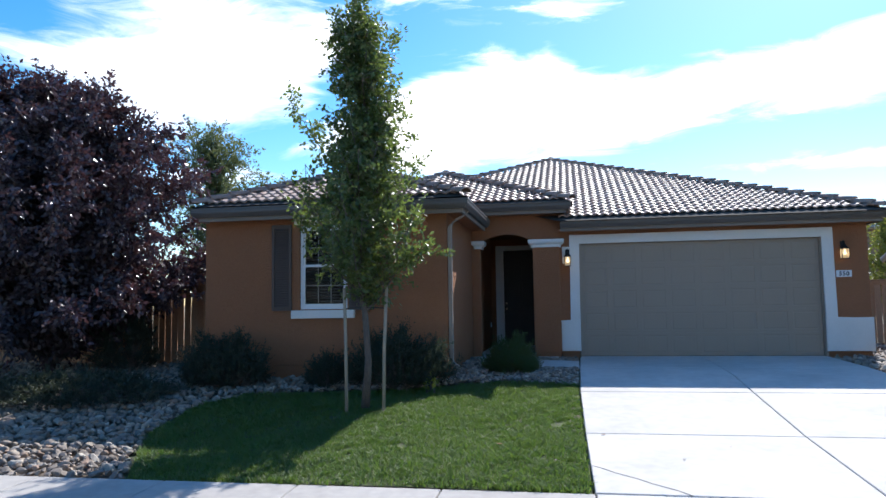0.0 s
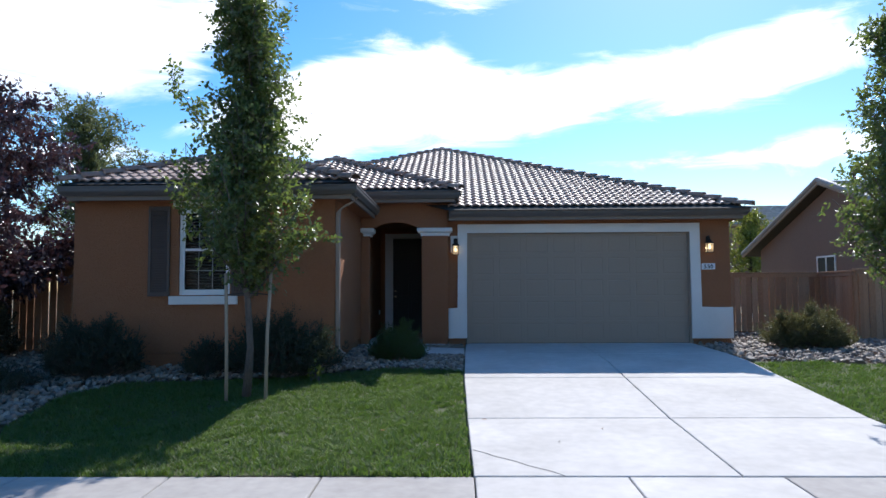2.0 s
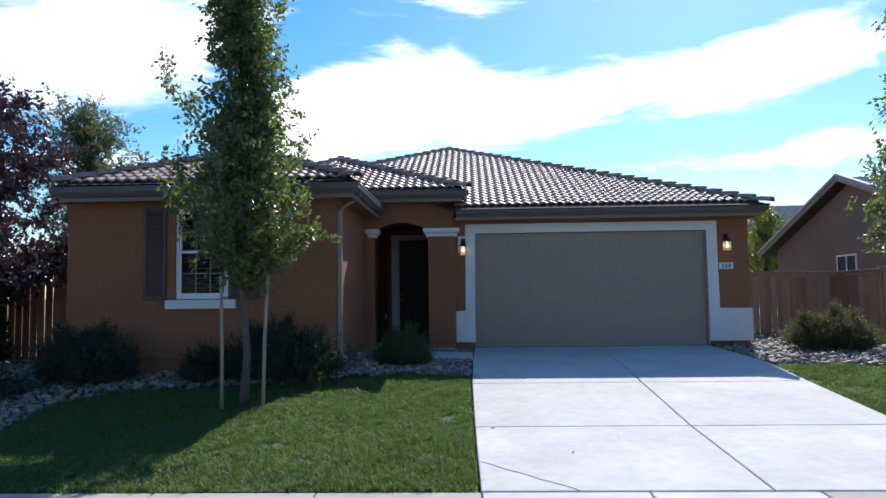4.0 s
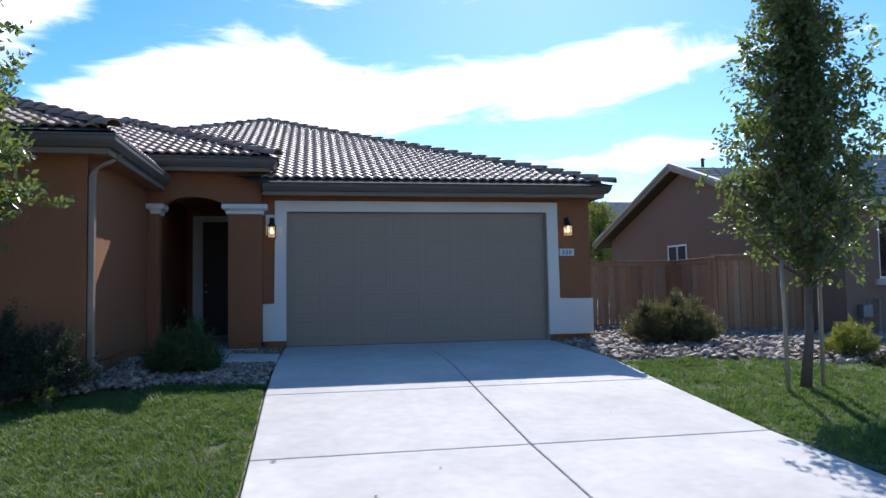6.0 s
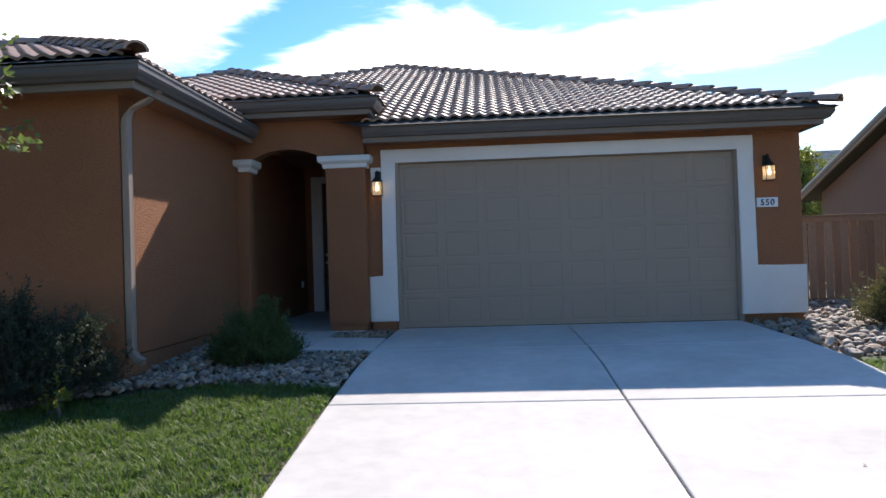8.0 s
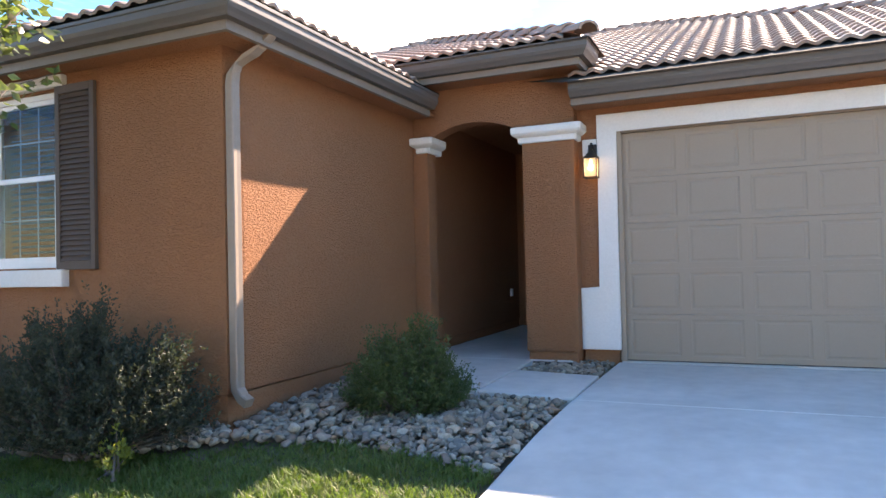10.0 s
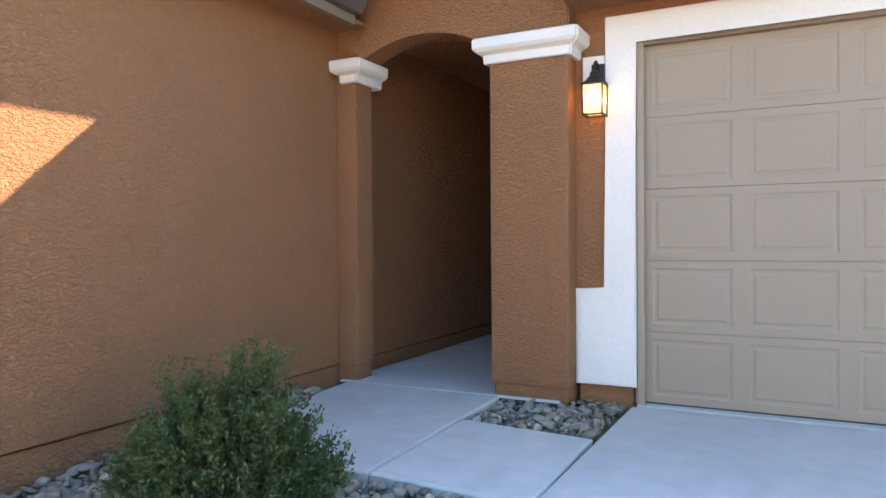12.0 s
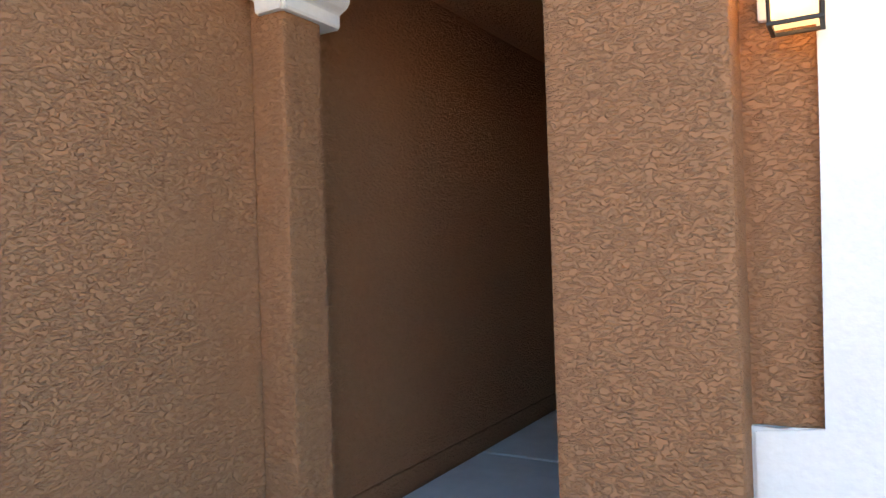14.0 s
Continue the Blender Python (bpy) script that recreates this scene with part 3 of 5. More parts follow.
# garage door: five sections of eight pressed panels
gdoor = part("garage_door", boxes((-0.245, 4.525, 14.915, 14.985, 2.878, 2.905), bevel=0.004), DOORP, house, "taupe sectional steel garage door, shut")
for xa, xb in ((-0.30, -0.245), (4.525, 4.58)):
    part("jamb", boxes((xa, xb, 14.915, 14.985, 0.48, 2.905), bevel=0.005), DOORP, gdoor)
    part("stop_strip", boxes((xa + 0.02, xb + 0.012, 14.890, 14.913, 0.48, 2.895), bevel=0.004), DOORP, gdoor)


def door_section(z0, z1):
    """One section, its panels pressed in: a groove all round and a raised field."""
    x0, x1, y = -0.243, 4.523, 14.960
    n = 8
    w = (x1 - x0) / n
    bm = bmesh.new()
    grid = [[bm.verts.new((x0 + i * w, y, z)) for i in range(n + 1)] for z in (z0 + 0.0015, z1 - 0.0015)]
    fs = [bm.faces.new((grid[0][i], grid[0][i + 1], grid[1][i + 1], grid[1][i])) for i in range(n)]
    bmesh.ops.recalc_face_normals(bm, faces=bm.faces)
    edge = [e for e in bm.edges if len(e.link_faces) == 1]
    ext = bmesh.ops.extrude_edge_only(bm, edges=edge)
    for v in [g for g in ext["geom"] if isinstance(g, bmesh.types.BMVert)]:
        v.co.y += 0.035
    for f in fs:
        if f.normal.y > 0:
            f.normal_flip()
    for f in fs:
        for thick, deep in ((0.07, 0.0), (0.016, -0.0045), (0.022, 0.0), (0.018, 0.0038)):
            bmesh.ops.inset_individual(bm, faces=[f], thickness=thick, depth=deep)
    return part("section", bm, DOORP, gdoor)


for k in range(5):
    door_section(0.49 + 0.477 * k, 0.49 + 0.477 * (k + 1))
part("backing", boxes((-0.243, 4.523, 14.998, 15.012, 0.49, 2.88)), DOORP, gdoor)
part("seal", boxes((-0.243, 4.523, 14.955, 14.985, 0.476, 0.492)), JOINT, gdoor, "black rubber seal")

# front door at the end of the entry
fdoor = part("front_door", boxes((-2.25, -1.33, 18.66, 18.71, 0.53, 3.05), bevel=0.004), DARKDOOR_DIMROOM, house, "dark brown panelled front door, shut")
for xa, xb in ((-2.15, -1.83), (-1.75, -1.43)):
    for za, zb in ((0.72, 1.35), (1.5, 2.82)):
        part("panel", boxes((xa, xb, 18.648, 18.662, za, zb), bevel=0.008), DARKDOOR_DIMROOM, fdoor)
part("door_frame", boxes((-2.46, -2.25, 18.58, 18.74, 0.497, 3.18), (-1.33, -1.12, 18.58, 18.74, 0.497, 3.18), (-2.25, -1.33, 18.58, 18.74, 3.05, 3.18), bevel=0.006), VINYL, fdoor, "white painted door frame")
part("threshold", boxes((-2.24, -1.34, 18.60, 18.72, 0.496, 0.53), bevel=0.006), IRON, fdoor, "dark metal threshold")
for z, r in ((1.47, 0.03), (1.62, 0.028)):
    bm = bmesh.new()
    tube(bm, [(-2.18, 18.665, z), (-2.18, 18.63, z), (-2.18, 18.60, z), (-2.18, 18.59, z)], [r * 0.6, r * 0.6, r, r * 0.5], 12)
    part("knob" if z < 1.6 else "deadbolt", bm, BRASS, fdoor, "brass hardware", True)

# window of the wing
win = part("window", boxes((-5.275, -5.225, 11.56, 11.64, 1.59, 3.1), (-4.435, -4.385, 11.56, 11.64, 1.59, 3.1), (-5.225, -4.435, 11.56, 11.64, 1.59, 1.64), (-5.225, -4.435, 11.56, 11.64, 3.05, 3.1), bevel=0.004),
           VINYL, house, "white vinyl sash window with grids and lowered blinds")
for name, za, zb, y in (("upper_sash", 2.35, 3.05, 11.58), ("lower_sash", 1.64, 2.39, 11.565)):
    sash = part(name, boxes((-5.225, -5.19, y, y + 0.03, za, zb), (-4.47, -4.435, y, y + 0.03, za, zb), (-5.19, -4.47, y, y + 0.03, za, za + 0.045), (-5.19, -4.47, y, y + 0.03, zb - 0.04, zb), bevel=0.003), VINYL, win)
    pane = part("pane", boxes((-5.19, -4.47, y + 0.012, y + 0.018, za + 0.045, zb - 0.04)), GLASS, sash)
    pane.visible_shadow = False
    zm = (za + zb) / 2
    rows = [(x - 0.006, x + 0.006, y + 0.020, y + 0.026, za + 0.045, zb - 0.04) for x in (-4.95, -4.71)]
    for r in rows:
        part("muntin", boxes(r), GRID, sash)
    part("muntin", boxes((-5.19, -4.47, y + 0.0195, y + 0.0265, zm - 0.006, zm + 0.006)), GRID, sash)
part("window_sill", boxes((-5.415, -4.245, WF - 0.075, WF + 0.05, 1.43, 1.575), bevel=0.012), TRIM, win, "thick white stucco sill")
part("window_head", boxes((-5.365, -4.245, WF - 0.055, WF + 0.03, 3.115, 3.215), bevel=0.012), TRIM, win, "white stucco head trim")
blind = tagged(empty("window_blind", (-4.835, 11.72, 3.03)), "grey slatted blind lowered behind the window", "blind")
me = None
for k in range(26):
    z = 3.03 - 0.054 * k
    if me is None:
        me = bpy.data.meshes.new("slat")
        b2 = boxes((-0.4, 0.4, -0.022, 0.022, -0.0015, 0.0015))
        b2.to_mesh(me)
        b2.free()
        me.materials.append(BLIND)
    piece("slat", me, pose(-4.83, 11.71, z, 32, 0, 0), blind)


def shutter(x0, x1):
    """A louvred shutter: stiles, rails and slanting slats."""
    y0, y1, z0, z1 = WF - 0.04, WF - 0.004, 1.57, 3.12
    s = part("shutter", boxes((x0, x0 + 0.05, y0, y1, z0, z1), (x1 - 0.05, x1, y0, y1, z0, z1), (x0 + 0.05, x1 - 0.05, y0, y1, z0, z0 + 0.07), (x0 + 0.05, x1 - 0.05, y0, y1, z1 - 0.07, z1), bevel=0.004),
             SHUTTER, house, "dark brown louvred shutter")
    part("backing", boxes((x0 + 0.05, x1 - 0.05, y1 - 0.008, y1 - 0.001, z0 + 0.07, z1 - 0.07)), SHUTTER, s)
    sl = bpy.data.meshes.new("slat")
    b2 = boxes((x0 + 0.052, x1 - 0.052, -0.003, 0.003, -0.024, 0.024))
    b2.to_mesh(sl)
    b2.free()
    sl.materials.append(SHUTTER)
    for k in range(33):
        piece("slat", sl, pose(0, y0 + 0.016, z0 + 0.095 + k * 0.0425, -32, 0, 0), s)


shutter(-5.795, -5.42)
shutter(-4.35, -3.89)

# ---- roofs ----
SLOPE = 0.385
SEC = math.sqrt(1 + SLOPE * SLOPE)
TW, TL = 0.175, 0.255


def tile_shape():
    """A rolled roof tile: x across, y up the slope, its nose thick and lifted."""
    n = 11
    prof = [(TW * i / (n - 1), 0.017 * (1 - math.cos(2 * math.pi * (i / (n - 1)) ** 0.85))) for i in range(n)]
    v = []
    for y, lift in ((0.0, -0.004), (0.0, 0.024), (0.004, 0.029), (0.016, 0.032), (TL + 0.05, -0.002)):
        v += [(x - TW / 2, y, z + lift) for x, z in prof]
    f = [(r * n + i, r * n + i + 1, (r + 1) * n + i + 1, (r + 1) * n + i) for r in range(4) for i in range(n - 1)]
    return np.array(v), np.array(f)


TV, TF = tile_shape()
tile_mesh = bpy.data.meshes.new("roof_tile")
tile_mesh.from_pydata([tuple(p) for p in TV], [], [tuple(q) for q in TF])
tile_mesh.polygons.foreach_set("use_smooth", [bool(q[0] >= 22) for q in TF])
tile_mesh.materials.append(TILE)


def inside(poly, x, y):
    hit = False
    for (x0, y0), (x1, y1) in zip(poly, poly[1:] + poly[:1]):
        if (y0 > y) != (y1 > y) and x < (x1 - x0) * (y - y0) / (y1 - y0) + x0:
            hit = not hit
    return hit


roof = part("roof", boxes((HL + 0.1, HR - 0.1, 15.2, 29.9, 3.41, 3.47)), DECK, house, "clay tile hip roof with rolled tiles")
TILE_JOBS = []


def roof_face(a, along, up, plan, z0, keep=None, back=0.16):
    """Tiles on one slope. a: the eave's start; along and up: plan directions; plan: the outline."""
    along, up = Vector((*along, 0)), Vector((*up, 0))
    rise = Vector((up.x, up.y, SLOPE)).normalized()
    normal = along.cross(rise).normalized()
    a = Vector((a[0], a[1], z0))
    lu = max(max((Vector((x, y, 0)) - Vector((a.x, a.y, 0))).dot(along) for x, y in plan), 0)
    lv = max((Vector((x, y, 0)) - Vector((a.x, a.y, 0))).dot(up) for x, y in plan) * SEC
    out = []
    for r in range(int(lv / TL) + 1):
        for c in range(int(lu / TW) + 2):
            p = a + along * (c * TW) + rise * (r * TL + back)
            q = p + rise * TL * 0.5
            if inside(plan, q.x, q.y) and (keep is None or keep(q.x, q.y)):
                out.append(Matrix(((along.x, rise.x, normal.x, p.x), (along.y, rise.y, normal.y, p.y), (along.z, rise.z, normal.z, p.z), (0, 0, 0, 1))))
    bm = bmesh.new()
    bm.faces.new([bm.verts.new((x, y, z0 + SLOPE * (Vector((x, y, 0)) - Vector((a.x, a.y, 0))).dot(up) - 0.012)) for x, y in plan])
    part("roof_deck", bm, DECK, roof)
    TILE_JOBS.extend(out)


# main hip
EZ = 3.465
MZ = 3.345
PX, PY = -0.95, 21.1
roof_face((-7.6, 14.3), (1, 0), (0, 1), [(-0.70, 14.3), (5.70, 14.3), (PX, PY), (-4.4, 17.5)], MZ, lambda x, y: x > -5.2 and (x > -0.6 or y > 14.8) and y - 14.3 > -0.2 - 0.31 - x - 0.4, 0.24)
roof_face((5.70, 14.3), (0, 1), (-1, 0), [(5.70, 14.3), (5.70, 30.5), (PX, 30.5), (PX, PY)], MZ, lambda x, y: y < 22)
roof_face((-7.6, 30.5), (0, -1), (1, 0), [(-7.6, 14.3), (-7.6, 30.5), (PX, 30.5), (PX, PY)], MZ, lambda x, y: False)
# wing hip
RX = -4.6725
roof_face((-7.18, 11.1), (1, 0), (0, 1), [(-7.18, 11.1), (-2.165, 11.1), (RX, 13.6075)], EZ)
roof_face((-2.165, 11.1), (0, 1), (-1, 0), [(-2.165, 11.1), (-2.165, 14.6), (RX, 17.1075), (RX, 13.6075)], EZ)
roof_face((-7.18, 20), (0, -1), (1, 0), [(-7.18, 11.1), (-7.18, 20), (RX, 20), (RX, 13.6075)], EZ, lambda x, y: y < 15)
# entry hip, a step higher
QZ, QX, QY = 3.735, -3.60, 17.45
roof_face((-6.9, 14.2), (1, 0), (0, 1), [(-6.9, 14.2), (-0.39, 14.2), (QX, QY)], QZ, lambda x, y: x > 11.3 - y)
roof_face((-0.39, 14.2), (0, 1), (-1, 0), [(-0.39, 14.2), (-0.39, 15.0), (QX, 18.21), (QX, QY)], QZ)


def ridge_line(a, b):
    """Round cap tiles along a hip or a ridge, each lapped over the one below."""
    a, b = Vector(a), Vector(b)
    d = b - a
    n = max(1, round(d.length / 0.36))
    d.normalize()
    u = Vector((-d.y, d.x, 0)).normalized()
    w = u.cross(d) if u.cross(d).z > 0 else d.cross(u)
    step = (b - a).length / n
    me = bpy.data.meshes.new("ridge_tile")
    v, f = [], []
    k = 9
    for y, r, lift in ((0, 0.092, 0.028), (0, 0.118, 0.030), (step + 0.05, 0.098, 0.0)):
        for i in range(k):
            t = math.pi * i / (k - 1)
            v.append(Vector((r * math.cos(t), y, lift + r * 0.8 * math.sin(t) - 0.035)))
    f = [(r * k + i, r * k + i + 1, (r + 1) * k + i + 1, (r + 1) * k + i) for r in range(2) for i in range(k - 1)]
    me.from_pydata([tuple(p) for p in v], [], f)
    me.polygons.foreach_set("use_smooth", [q[0] >= k for q in f])
    me.materials.append(TILE)
    for i in range(n):
        p = a + d * (step * i) + Vector((0, 0, 0.055))
        piece("ridge_tile", me, Matrix(((u.x, d.x, w.x, p.x), (u.y, d.y, w.y, p.y), (u.z, d.z, w.z, p.z), (0, 0, 0, 1))), roof)


hz = lambda d, base: base + SLOPE * d
ridge_line((5.70, 14.3, MZ), (PX, PY, hz(6.72, MZ)))
ridge_line((-4.3, 17.6, hz(3.3, MZ)), (PX, PY, hz(6.72, MZ)))
ridge_line((PX, PY, hz(6.72, MZ)), (PX, 27.0, hz(6.72, MZ)))
ridge_line((-7.18, 11.1, EZ), (RX, 13.6075, hz(2.5075, EZ)))
ridge_line((-2.165, 11.1, EZ), (RX, 13.6075, hz(2.5075, EZ)))
ridge_line((RX, 13.6075, hz(2.5075, EZ)), (RX, 17.0, hz(2.5075, EZ)))
ridge_line((-0.39, 14.2, QZ), (QX, QY, hz(3.25, QZ)))
ridge_line((QX, QY, hz(3.25, QZ)), (QX, 18.4, hz(3.25, QZ)))
ridge_line((RX, 16.3, 4.45), (QX, QY, hz(3.25, QZ)))


def gutter(a, b, z, out, ends=(0, 0)):
    """A pressed metal gutter on its fascia board, along a level line; ends: mitre lengths at each end."""
    a, b, out = Vector((*a, 0)), Vector((*b, 0)), Vector((*out, 0))
    d = (b - a).normalized()
    prof = [(0, -0.02), (0, -0.16), (0.07, -0.16), (0.085, -0.135), (0.105, -0.11), (0.118, -0.08), (0.118, -0.03), (0.128, -0.025), (0.128, 0.0), (0.115, 0.0), (0.115, -0.012), (0.012, -0.02)]

    def place(k, o, h):
        base, e = ((a, -1), (b, 1))[k]
        p = base + out * o + d * (e * o * ends[k])
        return (p.x, p.y, z + h)
    bm = bmesh.new()
    prism(bm, prof, place)
    g = part("gutter", bm, GUTTER, house, "dark brown metal gutter")
    fb = bmesh.new()
    prism(fb, [(-0.03, -0.232), (0.012, -0.232), (0.012, -0.163), (-0.001, -0.163), (-0.001, -0.02), (-0.03, -0.02)], place)
    part("fascia", fb, FASCIA, house, "tan painted fascia board")
    return g


GZ = 3.425
gutter((-0.66, 14.50), (5.56, 14.50), 3.365, (0, -1), (0, 1))
gutter((5.56, 14.50), (5.56, 30), 3.365, (1, 0), (1, 0))
gutter((-7.06, 11.21), (-2.265, 11.21), GZ, (0, -1), (1, 1))
gutter((-2.265, 11.21), (-2.265, 14.5), GZ, (1, 0), (1, 0))
gutter((-7.06, 14.0), (-7.06, 11.21), GZ, (-1, 0), (0, 1))
gutter((-2.55, 14.36), (-0.545, 14.36), 3.745, (0, -1), (0, 1))
gutter((-0.545, 14.36), (-0.545, 14.8), 3.745, (1, 0), (1, 0))
for r in ((-7.04, -2.285, 11.23, WF, 3.225, 3.255), (WX, -2.285, WF + 0.004, 14.7, 3.225, 3.255), (-0.69, 5.54, 14.53, GF, 3.155, 3.185), (HR, 5.54, GF + 0.004, 30, 3.155, 3.185),
          (WX, -0.545, 14.38, 14.72, 3.525, 3.555), (-0.69, -0.545, 14.724, 14.9, 3.525, 3.555)):
    part("soffit", boxes(r), STUCCO, house)

# downspout at the wing's corner
bm = bmesh.new()
rings = []
for (x, y, z), (ux, uz) in (((-2.225, 11.640, 3.36), (1, 0)), ((-2.225, 11.640, 3.30), (1, 0)), ((-2.235, 11.638, 3.25), (0.95, 0.3)), ((-2.27, 11.628, 3.20), (0.75, 0.66)), ((-2.33, 11.613, 3.16), (0.6, 0.8)),
                            ((-2.42, 11.592, 3.115), (0.6, 0.8)), ((-2.49, 11.582, 3.065), (0.75, 0.66)), ((-2.525, 11.577, 3.005), (0.95, 0.3)), ((-2.535, 11.575, 2.94), (1, 0)),
                            ((-2.535, 11.575, 0.72), (1, 0.0)), ((-2.525, 11.570, 0.65), (0.9, 0.4)), ((-2.47, 11.555, 0.59), (0.6, 0.8)), ((-2.40, 11.540, 0.56), (0.4, 0.9))):
    h, w = 0.036, 0.046
    rings.append([(x + ux * h * a, y + w * bb, z + uz * h * a) for a, bb in ((-1, -0.8), (-0.8, -1), (0.8, -1), (1, -0.8), (0.9, 0), (1, 0.8), (0.8, 1), (-0.8, 1), (-1, 0.8))])
loft(bm, rings)
part("downspout", bm, SPOUT, house, "tan metal downspout with a kicked foot")

part("outlet_cover", boxes((WX - 0.001, WX + 0.03, 18.12, 18.2, 1.0, 1.12), bevel=0.006), VINYL, house, "white weatherproof outlet cover")

# house number
plaque = tagged(part("number_plaque", boxes((4.80, 5.09, GF - 0.03, GF - 0.003, 2.063, 2.197), bevel=0.008), PLAQUE), "white enamel plaque with the number 550", "house number")
for i, ch in enumerate("550"):
    fc = bpy.data.curves.new("digit", "FONT")
    fc.body, fc.size, fc.extrude, fc.align_x = ch, 0.115, 0.002, "CENTER"
    fc.offset = 0.003
    fc.materials.append(DIGIT)
    dg = new("digit", fc)
    dg.matrix_basis = pose(4.877 + 0.068 * i, GF - 0.031, 2.09, 90, 0, 0)
    dg.parent = plaque


def wall_lamp(x, y, z, lit):
    """A coach lantern: back plate, hooked arm, canopy, caged glass with a bulb, finial."""
    lamp = tagged(empty("wall_lamp", (x, y, z)), "black iron lantern with seeded glass, lit, on the wall", "lamp", "garage wall lamps")
    part("back_plate", boxes((x - 0.045, x + 0.045, y - 0.02, y, z + 0.17, z + 0.36), bevel=0.008), IRON, lamp)
    cy = y - 0.10
    bm = bmesh.new()
    tube(bm, [(x, y - 0.015, z + 0.30), (x, y - 0.03, z + 0.345), (x, y - 0.06, z + 0.365), (x, y - 0.09, z + 0.355), (x, cy, z + 0.325), (x, cy, z + 0.29)], [0.010] * 6, 8)
    tube(bm, [(x, y - 0.015, z + 0.25), (x, y - 0.05, z + 0.262), (x, y - 0.065, z + 0.29), (x, y - 0.05, z + 0.31)], [0.008] * 4, 6)
    part("arm", bm, IRON, lamp, "", True)
    bm = bmesh.new()
    n = 16
    for hh in ([(0.074, 0.205), (0.080, 0.210), (0.078, 0.216), (0.058, 0.232), (0.045, 0.252), (0.034, 0.262), (0.030, 0.276), (0.034, 0.281), (0.016, 0.296), (0.008, 0.31)],):
        rings = []
        for q, (r, zz) in enumerate(hh):
            ring = []
            for k in range(n):
                t = 2 * math.pi * (k + 0.5) / n
                sq = 1.0 / max(abs(math.cos(t)), abs(math.sin(t)))
                f = max(0.0, 1.0 - q / 4)
                m = r * (f * sq + (1 - f))
                ring.append((x + m * math.cos(t), cy + m * math.sin(t), z + zz))
            rings.append(ring)
        loft(bm, rings)
    part("canopy", bm, IRON, lamp)

    def sq4(h, zz):
        return [(x - h, cy - h, zz), (x + h, cy - h, zz), (x + h, cy + h, zz), (x - h, cy + h, zz)]
    h0, h1 = 0.064, 0.067
    for sx, sy in ((-1, -1), (1, -1), (1, 1), (-1, 1)):
        part("cage_bar", tube(bmesh.new(), [(x + sx * h0, cy + sy * h0, z), (x + sx * h1, cy + sy * h1, z + 0.206)], [0.0055, 0.0055], 4), IRON, lamp)
    for zz, h in ((z, h0), (z + 0.203, h1)):
        bm = bmesh.new()
        loft(bm, [sq4(h + 0.006, zz - 0.005), sq4(h + 0.006, zz + 0.005), sq4(h - 0.006, zz + 0.005), sq4(h - 0.006, zz - 0.005), sq4(h + 0.006, zz - 0.005)], caps=False)
        part("cage_rim", bm, IRON, lamp)
    bm = bmesh.new()
    loft(bm, [sq4(h0 - 0.005, z + 0.012), sq4(h1 - 0.005, z + 0.20)], caps=False)
    part("lantern_glass", bm, LAMPGLASS, lamp, "warm lit seeded glass")
    bm = bmesh.new()
    tube(bm, [(x, cy, z + 0.19), (x, cy, z + 0.15), (x, cy, z + 0.125), (x, cy, z + 0.10), (x, cy, z + 0.08), (x, cy, z + 0.07)], [0.012, 0.014, 0.026, 0.030, 0.022, 0.006], 12)
    part("bulb", bm, BULB, lamp, "", True)
    return lamp


part("lamp_block", boxes((-0.635, -0.483, GF - 0.036, GF - 0.002, 2.47, 2.83), bevel=0.008), TRIM, house, "white stucco mounting block")
wall_lamp(-0.525, GF - 0.036, 2.41, True)
wall_lamp(4.95, GF, 2.43, True)

# ---- fences ----


def plank_mesh(w, h, seed):
    rnd = random.Random(seed)
    me = bpy.data.meshes.new("plank")
    bm = bmesh.new()
    t = 0.009
    nick = rnd.uniform(0.0, 0.012)
    pts = [(-w / 2, 0), (w / 2, 0), (w / 2, h - 0.02 - nick), (w / 2 - 0.018, h), (-w / 2 + 0.018, h), (-w / 2, h - 0.02)]
    prism(bm, pts, lambda k, x, z: (x, (-t, t)[k], z))
    bmesh.ops.recalc_face_normals(bm, faces=bm.faces)
    bm.to_mesh(me)
    bm.free()
    me.materials.append(WOOD)
    return me


